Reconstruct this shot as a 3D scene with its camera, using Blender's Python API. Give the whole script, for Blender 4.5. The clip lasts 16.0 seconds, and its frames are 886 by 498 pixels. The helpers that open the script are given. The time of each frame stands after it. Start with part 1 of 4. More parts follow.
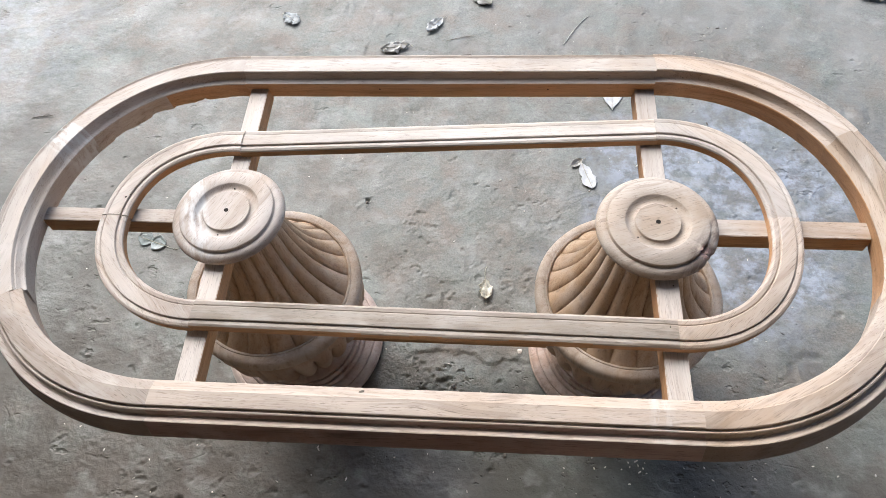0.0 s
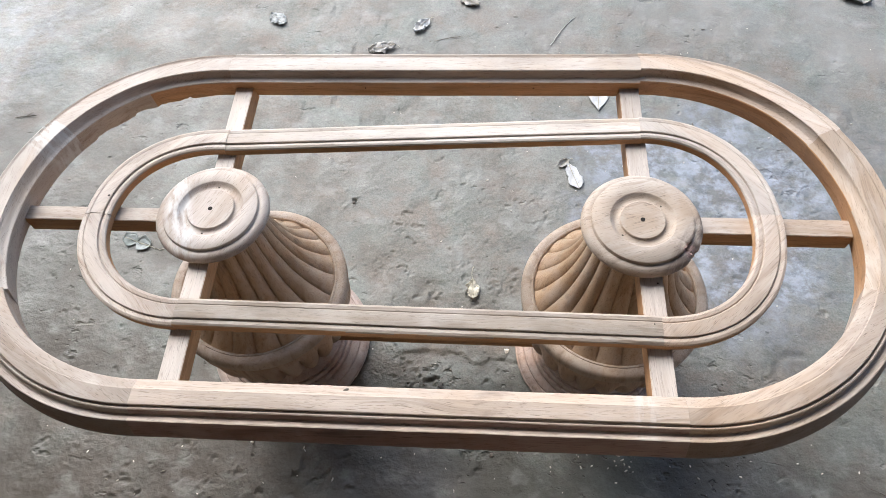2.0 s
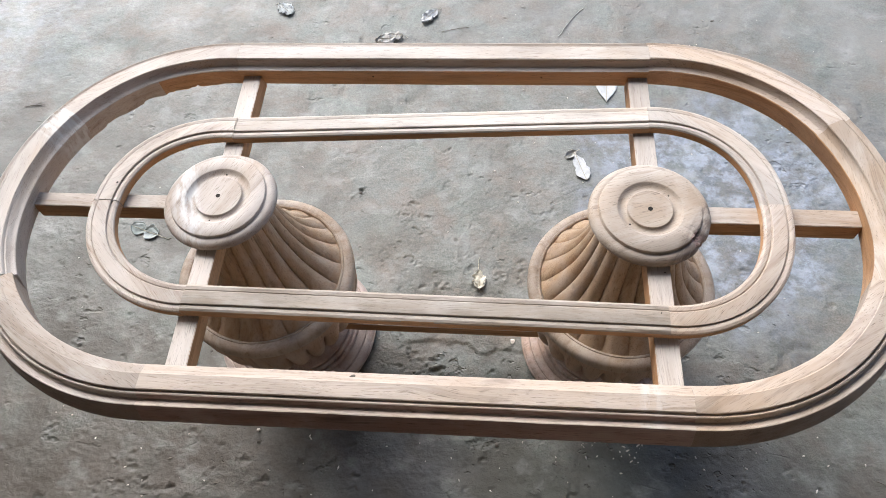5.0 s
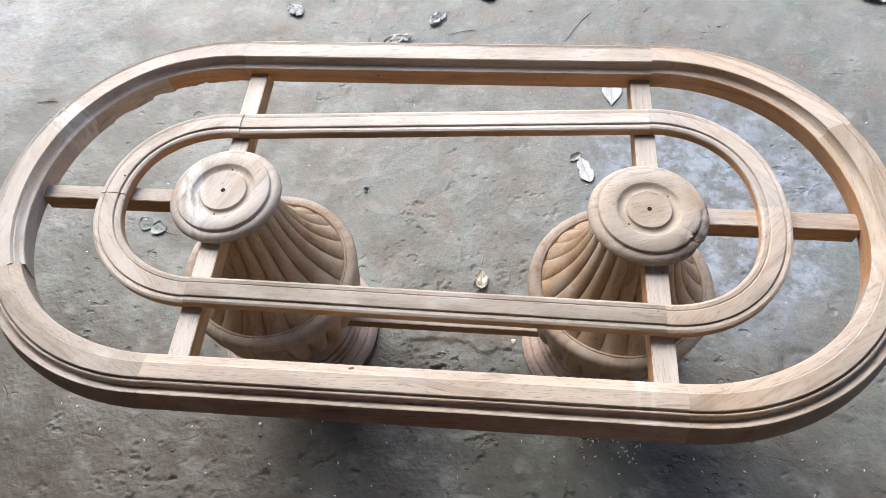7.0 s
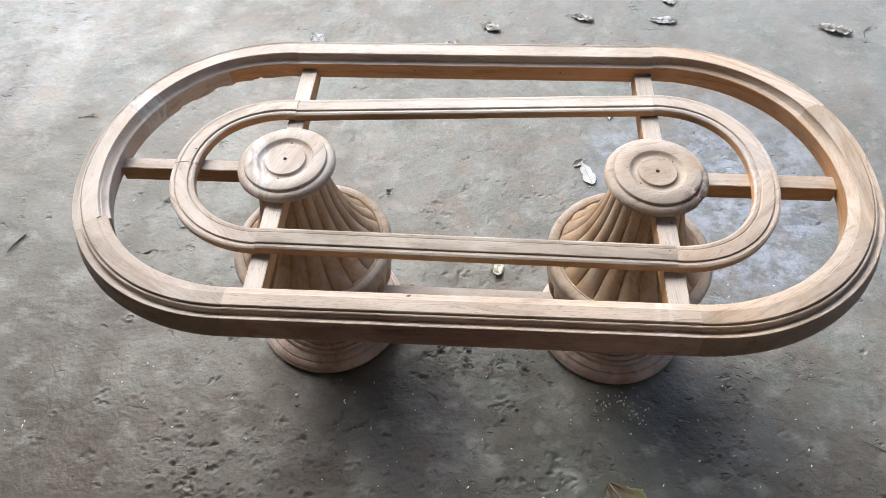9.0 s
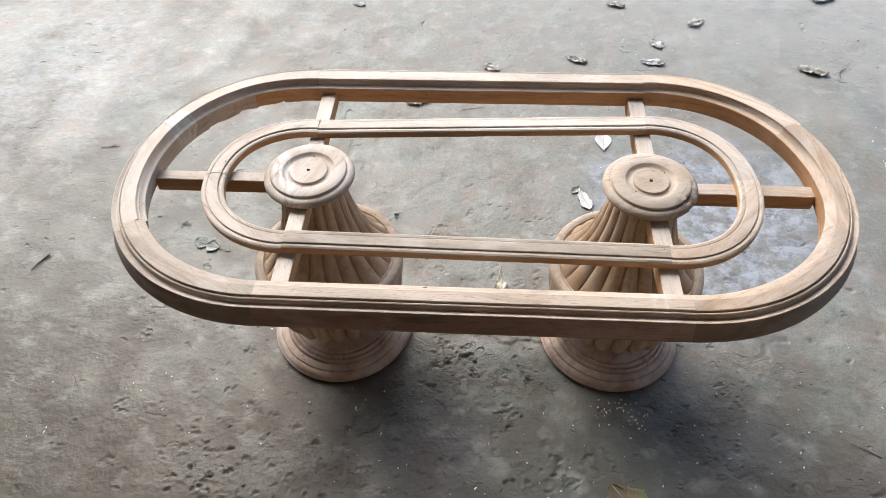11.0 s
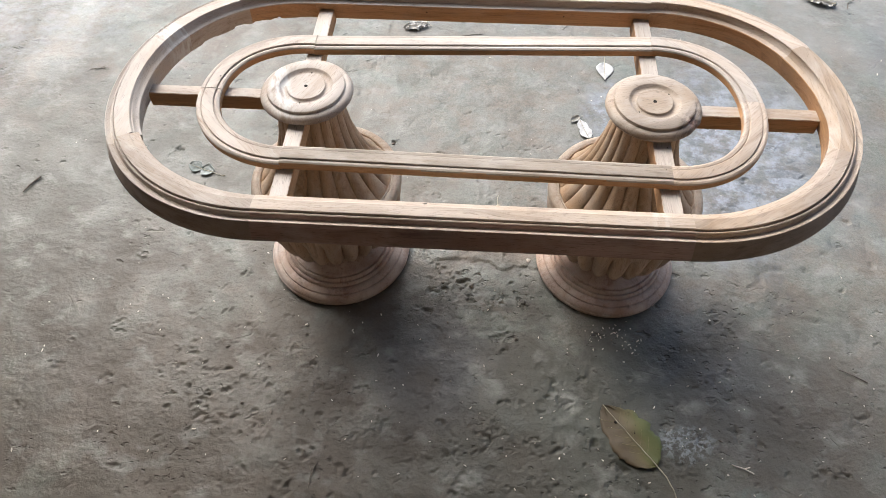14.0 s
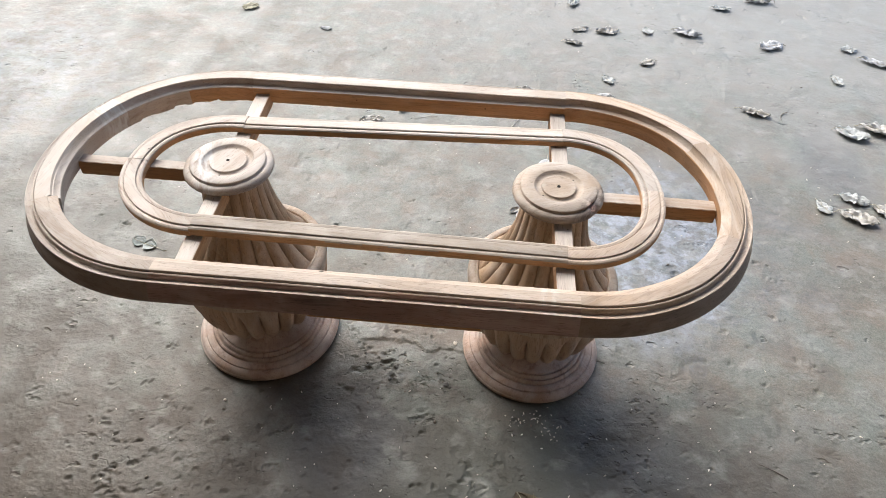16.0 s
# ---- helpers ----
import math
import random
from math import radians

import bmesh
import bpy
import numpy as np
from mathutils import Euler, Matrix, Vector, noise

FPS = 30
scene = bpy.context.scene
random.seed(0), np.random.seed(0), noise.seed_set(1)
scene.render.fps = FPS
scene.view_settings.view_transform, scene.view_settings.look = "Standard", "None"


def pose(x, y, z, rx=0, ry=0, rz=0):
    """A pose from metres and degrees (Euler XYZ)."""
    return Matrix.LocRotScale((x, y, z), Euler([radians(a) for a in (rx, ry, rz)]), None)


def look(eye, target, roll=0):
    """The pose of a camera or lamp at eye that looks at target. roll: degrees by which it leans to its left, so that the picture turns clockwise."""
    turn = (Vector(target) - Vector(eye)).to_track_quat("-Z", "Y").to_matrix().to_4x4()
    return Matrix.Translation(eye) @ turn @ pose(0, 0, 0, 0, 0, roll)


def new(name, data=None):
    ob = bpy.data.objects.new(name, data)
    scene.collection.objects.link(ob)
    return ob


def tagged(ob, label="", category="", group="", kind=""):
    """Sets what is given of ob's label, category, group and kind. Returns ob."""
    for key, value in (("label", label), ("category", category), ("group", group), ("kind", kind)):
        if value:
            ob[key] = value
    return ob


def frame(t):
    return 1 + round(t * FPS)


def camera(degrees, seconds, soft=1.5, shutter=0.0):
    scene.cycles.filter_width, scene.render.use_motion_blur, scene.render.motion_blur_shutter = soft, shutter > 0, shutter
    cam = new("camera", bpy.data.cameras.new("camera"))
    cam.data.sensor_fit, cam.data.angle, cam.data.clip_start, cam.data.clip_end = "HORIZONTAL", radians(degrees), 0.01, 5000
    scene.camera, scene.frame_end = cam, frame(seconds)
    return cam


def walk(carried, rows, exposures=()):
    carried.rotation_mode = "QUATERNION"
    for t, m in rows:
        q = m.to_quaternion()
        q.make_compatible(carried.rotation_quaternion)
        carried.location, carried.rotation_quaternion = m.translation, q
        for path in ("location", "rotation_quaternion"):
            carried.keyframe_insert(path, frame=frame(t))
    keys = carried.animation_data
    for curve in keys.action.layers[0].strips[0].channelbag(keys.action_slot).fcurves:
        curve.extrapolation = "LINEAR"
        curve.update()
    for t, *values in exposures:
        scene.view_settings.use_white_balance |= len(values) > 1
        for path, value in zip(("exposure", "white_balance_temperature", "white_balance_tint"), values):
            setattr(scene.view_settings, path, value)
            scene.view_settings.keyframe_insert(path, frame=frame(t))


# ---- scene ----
cam = camera(66.2, 16.0, 0.85)
PATH = [
    (0, (0.132, -0.683, 1.713), (-0.054, 0.327, -0.004), -7.1),
    (0.5, (0.137, -0.685, 1.713), (-0.042, 0.341, 0.005), -6.7),
    (1, (0.137, -0.689, 1.711), (-0.027, 0.337, 0.001), -6.1),
    (1.5, (0.142, -0.691, 1.707), (-0.013, 0.331, -0.005), -5.7),
    (2, (0.14, -0.689, 1.707), (-0.016, 0.33, -0.007), -5.7),
    (2.5, (0.143, -0.69, 1.709), (-0.02, 0.339, 0.002), -5.9),
    (3, (0.139, -0.688, 1.705), (-0.017, 0.334, -0.007), -5.4),
    (3.5, (0.136, -0.685, 1.704), (-0.026, 0.343, -0.003), -5.7),
    (4, (0.143, -0.688, 1.707), (-0.02, 0.34, 0.0), -6.2),
    (4.5, (0.151, -0.693, 1.701), (-0.003, 0.316, -0.019), -6.8),
    (5, (0.139, -0.699, 1.702), (-0.034, 0.304, -0.019), -6.3),
    (5.2, (0.147, -0.701, 1.7), (-0.036, 0.298, -0.023), -6.5),
    (7.5, (0.155, -0.728, 1.708), (-0.047, 0.295, 0.002), -6.1),
    (8, (0.151, -0.762, 1.709), (-0.047, 0.281, 0.014), -4.8),
    (8.5, (0.108, -0.876, 1.734), (-0.073, 0.22, 0.07), -5.3),
    (9, (0.065, -1.003, 1.745), (-0.085, 0.166, 0.13), -3.4),
    (9.5, (0.055, -1.076, 1.754), (-0.091, 0.151, 0.181), -2.9),
    (12, (0.032, -1.181, 1.768), (-0.102, 0.12, 0.255), -2.1),
    (12.5, (0.034, -1.185, 1.77), (-0.099, 0.117, 0.257), -2.1),
    (13, (0.035, -1.179, 1.764), (-0.084, 0.116, 0.245), -1.7),
    (13.5, (0.038, -1.164, 1.762), (-0.075, 0.111, 0.226), -1.5),
    (14, (0.025, -1.203, 1.725), (-0.083, -0.036, 0.104), -0.9),
    (14.5, (0.03, -1.209, 1.7), (-0.087, -0.151, 0.006), -1.4),
    (15, (0.106, -1.213, 1.721), (-0.014, -0.13, 0.044), -3.1),
    (15.5, (0.199, -1.229, 1.753), (0.082, -0.018, 0.166), -1.9),
    (16, (0.232, -1.253, 1.708), (0.119, 0.143, 0.281), 1.7),
]
walk(cam, [(t, look(eye, target, roll)) for t, eye, target, roll in PATH], [(0.0, 1.11, 5980, 9), (5.0, 1.11, 5980, 9), (9.5, 1.13, 6130, 9), (12.0, 1.15, 6280, 9)])

# ---- daylight: an overcast sky, partly cut off by an unseen roof and walls ----
SUN_UP, SUN_TURN = radians(44), radians(-33)
world = bpy.data.worlds.new("world")
scene.world = world
world.use_nodes = True
wn = world.node_tree
sky = wn.nodes.new("ShaderNodeTexSky")
sky.sky_type, sky.sun_disc = "NISHITA", False
sky.sun_elevation, sky.sun_rotation = SUN_UP, SUN_TURN
sky.air_density, sky.dust_density, sky.ozone_density = 1.0, 4.0, 1.0
wn.links.new(sky.outputs[0], wn.nodes["Background"].inputs[0])
wn.nodes["Background"].inputs[1].default_value = 0.138
sun_data = bpy.data.lights.new("sun", "SUN")
sun_data.energy, sun_data.angle, sun_data.color = 1.9, radians(50), (1.0, 0.98, 0.955)
sun = new("sun", sun_data)
sun.matrix_world = look((0, 0, 0), (-math.sin(SUN_TURN) * math.cos(SUN_UP), -math.cos(SUN_TURN) * math.cos(SUN_UP), -math.sin(SUN_UP)))


# ---- materials ----
class Nodes:
    """A small writer of node materials."""

    def __init__(self, name, source=None):
        self.mat = source.copy() if source else bpy.data.materials.new(name)
        self.mat.name = name
        self.mat.use_nodes = True
        self.t = self.mat.node_tree
        self.bsdf = self.t.nodes["Principled BSDF"]

    def add(self, kind, **values):
        node = self.t.nodes.new("ShaderNode" + kind)
        for key, value in values.items():
            if key in node.inputs:
                self.put(node.inputs[key], value)
        return node

    def put(self, socket, value):
        if isinstance(value, bpy.types.NodeSocket):
            self.t.links.new(value, socket)
        else:
            socket.default_value = value

    def noise(self, vector, scale, detail=4.0, rough=0.55, distortion=0.0):
        n = self.add("TexNoise", Scale=scale, Detail=detail, Roughness=rough, Distortion=distortion)
        self.put(n.inputs["Vector"], vector)
        return n.outputs["Fac"]

    def stretch(self, vector, scale, shift=(0, 0, 0)):
        n = self.add("Mapping")
        self.put(n.inputs["Vector"], vector)
        n.inputs["Scale"].default_value = scale
        n.inputs["Location"].default_value = shift
        return n.outputs[0]

    def ramp(self, fac, stops):
        n = self.add("ValToRGB")
        e = n.color_ramp.elements
        while len(e) < len(stops):
            e.new(0.5)
        for el, (at, col) in zip(e, stops):
            el.position = at
            el.color = (*col, 1) if isinstance(col, tuple) else (col, col, col, 1)
        self.put(n.inputs[0], fac)
        return n.outputs[0]

    def mix(self, fac, a, b, mode="MIX"):
        n = self.t.nodes.new("ShaderNodeMix")
        n.data_type, n.blend_type = "RGBA", mode
        self.put(n.inputs[0], fac)
        for s, v in ((n.inputs[6], a), (n.inputs[7], b)):
            self.put(s, (*v, 1) if isinstance(v, tuple) else v)
        return n.outputs[2]

    def math(self, op, a, b=0.0, c=0.0, clamp=False):
        n = self.t.nodes.new("ShaderNodeMath")
        n.operation, n.use_clamp = op, clamp
        for s, v in zip(n.inputs, (a, b, c)):
            self.put(s, v)
        return n.outputs[0]

    def bump(self, height, strength, distance, normal=None):
        n = self.add("Bump", Height=height, Strength=strength, Distance=distance)
        if normal is not None:
            self.put(n.inputs["Normal"], normal)
        return n.outputs[0]

    def done(self, color, rough=0.6, normal=None, specular=0.5, metal=0.0):
        self.put(self.bsdf.inputs["Base Color"], (*color, 1) if isinstance(color, tuple) else color)
        self.put(self.bsdf.inputs["Roughness"], rough)
        self.put(self.bsdf.inputs["Specular IOR Level"], specular)
        self.put(self.bsdf.inputs["Metallic"], metal)
        if normal is not None:
            self.put(self.bsdf.inputs["Normal"], normal)
        return self.mat


def wood_material(name, pale, mid, deep, stain=0.5, dusty=0.55, coarse=0.5):
    """Raw hardwood off the saw; the grain follows the mesh attribute "grain", in metres, with its first axis along the
    fibres.
    """
    m = Nodes(name)
    at = m.t.nodes.new("ShaderNodeAttribute")
    at.attribute_name = "grain"
    g = at.outputs["Vector"]
    drift = m.add("TexNoise", Scale=1.0, Detail=2.0, Roughness=0.5)
    m.put(drift.inputs["Vector"], m.stretch(g, (3.2, 9, 9), (3, 5, 8)))
    lean = m.add("VectorMath")
    lean.operation = "MULTIPLY_ADD"
    m.put(lean.inputs[0], drift.outputs["Color"])
    lean.inputs[1].default_value = (0.0, 0.05, 0.05)
    m.put(lean.inputs[2], g)
    g = lean.outputs[0]
    wave = m.noise(m.stretch(g, (1.9, 32, 32)), 1.0, 5, 0.58, 0.9)
    fibre = m.noise(m.stretch(g, (9, 260, 260)), 1.0, 4, 0.65)
    pores = m.noise(m.stretch(g, (26, 800, 800), (3, 1, 2)), 1.0, 2, 0.5)
    patch = m.noise(m.stretch(g, (2.2, 8, 8), (7, 3, 1)), 1.0, 3, 0.5)
    glow = m.noise(m.stretch(g, (3.4, 9, 9), (2, 9, 5)), 1.0, 4, 0.55)
    col = m.ramp(wave, [(0.25, deep), (0.41, mid), (0.57, pale), (0.70, pale), (0.84, mid)])
    col = m.mix(0.26, col, m.ramp(fibre, [(0.30, deep), (0.46, mid), (0.62, pale)]))
    col = m.mix(m.ramp(patch, [(0.46, 0.0), (0.66, 0.8)]), col, tuple(0.72 * c for c in mid))
    col = m.mix(m.ramp(glow, [(0.48, 0.0), (0.68, 0.5)]), col, (mid[0] * 1.02, mid[1] * 0.90, mid[2] * 0.74))
    col = m.mix(m.ramp(pores, [(0.60, 0.0), (0.70, 0.6)]), col, tuple(0.4 * c for c in deep))
    streak = m.noise(m.stretch(g, (2.2, 80, 80), (5, 5, 2)), 1.0, 4, 0.6, 0.5)
    col = m.mix(m.ramp(streak, [(0.58, 0.0), (0.70, 0.45)]), col, tuple(0.72 * c for c in deep))
    fleck = m.noise(m.stretch(g, (34, 330, 330), (6, 1, 7)), 1.0, 3, 0.6)
    col = m.mix(m.ramp(fleck, [(0.61, 0.0), (0.70, 0.5)]), col, tuple(0.6 * c for c in deep))
    smear = m.noise(m.stretch(g, (8, 34, 34), (1, 8, 4)), 1.0, 6, 0.65)
    col = m.mix(m.ramp(smear, [(0.60, 0.0), (0.72, stain)]), col, (0.17, 0.125, 0.10))
    dust = m.noise(m.stretch(g, (9, 12, 12), (4, 2, 9)), 1.0, 5, 0.6)
    col = m.mix(m.ramp(dust, [(0.50, 0.0), (0.70, dusty)]), col, (0.53, 0.49, 0.45))
    normal = m.bump(fibre, coarse, 0.0008)
    normal = m.bump(wave, 0.25, 0.0012, normal)
    return m.done(col, m.ramp(wave, [(0.2, 0.66), (0.8, 0.54)]), normal, 0.3)


PALE, MID, DEEP = (0.505, 0.444, 0.386), (0.420, 0.348, 0.288), (0.259, 0.181, 0.125)
WOOD = wood_material("raw_wood", PALE, MID, DEEP)
WOOD_WARM = wood_material("raw_wood_warm", (0.505, 0.424, 0.348), (0.420, 0.332, 0.254), (0.259, 0.173, 0.11), 0.5, 0.4)
CARVED = wood_material("carved_wood", (0.515, 0.388, 0.270), (0.436, 0.298, 0.187), (0.250, 0.142, 0.074), 0.8, 0.30, 0.6)
WOOD_PINK = wood_material("raw_wood_pink", (0.489, 0.431, 0.382), (0.417, 0.353, 0.3), (0.275, 0.207, 0.156), 0.4)
WOOD_SAP = wood_material("raw_sapwood", (0.515, 0.466, 0.418), (0.452, 0.394, 0.341), (0.320, 0.247, 0.190), 0.35)
# deeper orange, less dusty wood: shade of side and lower faces put into colour
SIDE_SHADE = wood_material("side_shade_wood", (0.54, 0.325, 0.168), (0.44, 0.243, 0.115), (0.26, 0.132, 0.058), 0.5, 0.10, 0.8)
FOOTWOOD = wood_material("turned_wood_rosy", (0.520, 0.425, 0.372), (0.425, 0.326, 0.274), (0.235, 0.150, 0.112), 0.8, 0.5, 0.7)
PETALWOOD = wood_material("carved_wood_pale", (0.570, 0.448, 0.350), (0.478, 0.345, 0.252), (0.262, 0.160, 0.098), 0.7, 0.3, 0.6)
WOOD_DULL = wood_material("raw_wood_dull", (0.452, 0.395, 0.338), (0.382, 0.317, 0.259), (0.240, 0.170, 0.120), 0.6, 0.5, 0.7)
WOOD_TAN = wood_material("raw_wood_tan", (0.545, 0.465, 0.392), (0.453, 0.366, 0.293), (0.270, 0.195, 0.140), 0.5, 0.3)
# dark wood: real stain, plus the front fascia's shade put into the colour
STAIN_SHADE = wood_material("stain_shade_wood", (0.480, 0.345, 0.308), (0.310, 0.208, 0.182), (0.118, 0.070, 0.058), 0.9, 0.30, 0.9)
WOOD_PALE = wood_material("raw_wood_pale", (0.610, 0.555, 0.498), (0.540, 0.476, 0.414), (0.400, 0.325, 0.262), 0.4, 0.5)
WOOD_GREY = wood_material("raw_wood_grey", (0.405, 0.352, 0.297), (0.346, 0.290, 0.233), (0.220, 0.170, 0.130), 0.4, 0.35)
# duller copy for the round ends' fascia, its shade put into the colour
FASCIA_SHADE = wood_material("fascia_shade_wood", (0.37, 0.305, 0.260), (0.28, 0.224, 0.186), (0.165, 0.122, 0.098), 0.8, 0.2, 0.7)


def smeared(mat, name, x, width, turn, tint=(0.74, 0.74, 0.74), amount=0.75):
    """A copy of a wood with a smear of filler or dirt across it, in a band at x."""
    m = Nodes(name, mat)
    q = m.add("Mapping")
    m.put(q.inputs["Vector"], m.add("TexCoord").outputs["Object"])
    q.inputs["Rotation"].default_value = (0, 0, turn)
    sep = m.add("SeparateXYZ")
    m.put(sep.inputs[0], q.outputs[0])
    d = m.math("ABSOLUTE", m.math("SUBTRACT", sep.outputs["X"], x))
    band = m.ramp(m.math("DIVIDE", d, width), [(0.5, 1.0), (1.0, 0.0)])
    torn = m.ramp(m.noise(m.stretch(q.outputs[0], (90, 25, 25)), 1.0, 5, 0.65), [(0.40, 0.0), (0.58, 1.0)])
    old = m.bsdf.inputs["Base Color"].links[0].from_socket
    m.put(m.bsdf.inputs["Base Color"], m.mix(m.math("MULTIPLY", band, m.math("MULTIPLY", torn, amount)), old, tint))
    return m.mat


WOOD_FILLED = smeared(WOOD_PINK, "raw_wood_filled", -0.058, 0.030, radians(64 - 18), (0.62, 0.62, 0.61), 0.7)
WOOD_PATCHED = smeared(WOOD_TAN, "raw_wood_patched", 0.372, 0.022, 0.0, (0.60, 0.55, 0.50), 0.55)
WOOD_SCUFFED = smeared(WOOD_DULL, "raw_wood_scuffed", 0.090, 0.018, radians(50), (0.13, 0.095, 0.075), 0.8)
SAP_FILLED = smeared(WOOD_SAP, "raw_sapwood_filled", 0.250, 0.052, radians(121), (0.60, 0.605, 0.58), 0.75)


def floor_material():
    m = Nodes("worn_concrete")
    p = m.add("TexCoord").outputs["Object"]
    broad = m.noise(p, 1.3, 4, 0.55, 0.3)
    mid = m.noise(p, 5.0, 4, 0.52, 0.3)
    ridge = m.noise(p, 15.0, 3, 0.45)
    fine = m.noise(p, 55.0, 2, 0.5)
    grit = m.noise(p, 330.0, 3, 0.6)
    col = m.ramp(broad, [(0.3, (0.120, 0.114, 0.092)), (0.5, (0.146, 0.146, 0.126)), (0.7, (0.176, 0.182, 0.163))])
    col = m.mix(m.ramp(mid, [(0.38, 0.75), (0.54, 0.0)]), col, (0.112, 0.099, 0.076))
    col = m.mix(m.ramp(m.noise(p, 3.1, 4, 0.55, 0.4), [(0.48, 0.0), (0.64, 0.75)]), col, (0.140, 0.158, 0.134))
    col = m.mix(m.ramp(ridge, [(0.52, 0.0), (0.72, 0.45)]), col, (0.230, 0.230, 0.208))
    col = m.mix(0.14, col, m.ramp(fine, [(0.25, 0.0), (0.5, 0.5), (0.75, 1.0)]), "OVERLAY")
    rust = m.ramp(m.noise(m.stretch(p, (7, 8, 7), (6, 2, 0)), 1.0, 5, 0.62, 0.3), [(0.45, 0.0), (0.64, 0.65)])
    col = m.mix(rust, col, (0.158, 0.126, 0.097))
    moss = m.ramp(m.noise(m.stretch(p, (8, 9, 8), (1, 9, 0)), 1.0, 5, 0.62, 0.3), [(0.50, 0.0), (0.68, 0.5)])
    col = m.mix(moss, col, (0.128, 0.143, 0.128))
    speck = m.noise(p, 190.0, 4, 0.72)
    col = m.mix(0.24, col, m.ramp(speck, [(0.34, 0.0), (0.5, 0.5), (0.66, 1.0)]), "OVERLAY")

    def spot(x, y, rx, ry, edge=0.55):
        q = m.stretch(p, (1 / rx, 1 / ry, 0), (-x / rx, -y / ry, 0))
        n = m.add("VectorMath")
        n.operation = "LENGTH"
        m.put(n.inputs[0], q)
        d = m.math("ADD", n.outputs["Value"], m.math("MULTIPLY", m.math("SUBTRACT", mid, 0.5), 1.6))
        return m.ramp(d, [(edge, 1.0), (1.05, 0.0)])

    blotch = m.ramp(m.noise(p, 16.0, 6, 0.7), [(0.42, 0.0), (0.58, 1.0)])
    # spilt pale primer, chalk and oil on the slab
    col = m.mix(m.math("MULTIPLY", spot(0.85, 0.55, 0.62, 0.62, 0.3), 0.45), col, (0.128, 0.142, 0.160))
    col = m.mix(m.math("MULTIPLY", m.math("MULTIPLY", spot(0.76, 0.50, 0.46, 0.52), blotch), 0.8), col, (0.270, 0.300, 0.345))
    mould = m.ramp(m.noise(m.stretch(p, (21, 24, 20), (3, 8, 0)), 1.0, 6, 0.7), [(0.50, 0.0), (0.60, 1.0)])
    col = m.mix(m.math("MULTIPLY", m.math("MULTIPLY", spot(0.92, 0.55, 0.55, 0.6, 0.4), mould), 0.6), col, (0.082, 0.090, 0.098))
    col = m.mix(m.math("MULTIPLY", m.math("MULTIPLY", spot(-1.98, 1.25, 0.62, 0.75), blotch), 0.3), col, (0.27, 0.295, 0.325))
    col = m.mix(m.math("MULTIPLY", spot(1.62, 1.1, 0.16, 0.34), 0.45), col, (0.09, 0.095, 0.105))
    # right pedestal's soft cast shadow painted in, together with a wet stain
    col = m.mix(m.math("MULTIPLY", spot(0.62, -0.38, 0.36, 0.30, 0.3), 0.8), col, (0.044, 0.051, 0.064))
    # greenish slab in front, its dim light also put into the colour
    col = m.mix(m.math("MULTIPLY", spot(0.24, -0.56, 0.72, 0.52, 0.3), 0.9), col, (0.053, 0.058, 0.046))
    # left pedestal's soft cast shadow painted in, over a bluish stain
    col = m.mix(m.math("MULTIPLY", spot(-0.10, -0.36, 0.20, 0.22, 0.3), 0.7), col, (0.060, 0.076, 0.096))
    # left part of the slab darkened: its weaker light put into the colour
    col = m.mix(m.math("MULTIPLY", spot(-1.4, 0.15, 1.1, 0.9, 0.2), 0.8), col, (0.090, 0.086, 0.070))
    # far right of the slab made paler: brighter daylight put into the colour
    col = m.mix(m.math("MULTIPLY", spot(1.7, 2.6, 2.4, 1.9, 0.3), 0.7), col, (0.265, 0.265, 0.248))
    # trodden earth in front of the table, darkened further for the dim light there
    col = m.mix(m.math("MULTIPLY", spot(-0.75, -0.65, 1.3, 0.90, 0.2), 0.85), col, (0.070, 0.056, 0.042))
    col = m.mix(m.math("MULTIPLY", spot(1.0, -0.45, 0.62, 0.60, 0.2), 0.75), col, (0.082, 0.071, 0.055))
    col = m.mix(m.math("MULTIPLY", m.math("MULTIPLY", spot(0.58, -0.535, 0.095, 0.06), m.ramp(m.noise(p, 60.0, 5, 0.7), [(0.46, 0.0), (0.57, 1.0)])), 0.38), col, (0.40, 0.45, 0.50))
    col = m.mix(m.math("MULTIPLY", m.math("MULTIPLY", spot(0.725, -0.745, 0.11, 0.13), m.ramp(m.noise(p, 30.0, 5, 0.7), [(0.42, 0.0), (0.56, 1.0)])), 0.6), col, (0.19, 0.27, 0.27))
    def holes(sx, sy, low, high, detail, mask):
        """Small knocked-out hollows, where the mask allows them."""
        n = m.noise(m.stretch(p, (sx, sy, sx), (sx * 0.3, sy * 0.7, 0)), 1.0, detail, 0.5)
        return m.ramp(m.math("MULTIPLY_ADD", mask, 0.16, n), [(low, 0.0), (high, 1.0)])

    cluster = m.ramp(m.noise(p, 3.7, 5, 0.6), [(0.44, 0.0), (0.62, 1.0)])
    near = spot(0.1, -0.5, 1.6, 0.95, 0.4)
    cluster = m.math("MULTIPLY", cluster, m.math("MULTIPLY_ADD", near, 0.75, 0.25))
    strewn = m.ramp(m.noise(p, 2.3, 4, 0.6), [(0.42, 0.0), (0.60, 1.0)])
    pits = holes(52.0, 66.0, 0.75, 0.85, 2.0, cluster)
    dents = holes(17.0, 22.0, 0.765, 0.85, 3.0, strewn)

    def scratches(scale, width, shift, mask):
        """Short broken cracks and trowel marks."""
        n = m.noise(m.stretch(p, (scale, scale * 1.25, scale), shift), 1.0, 3, 0.55, 0.5)
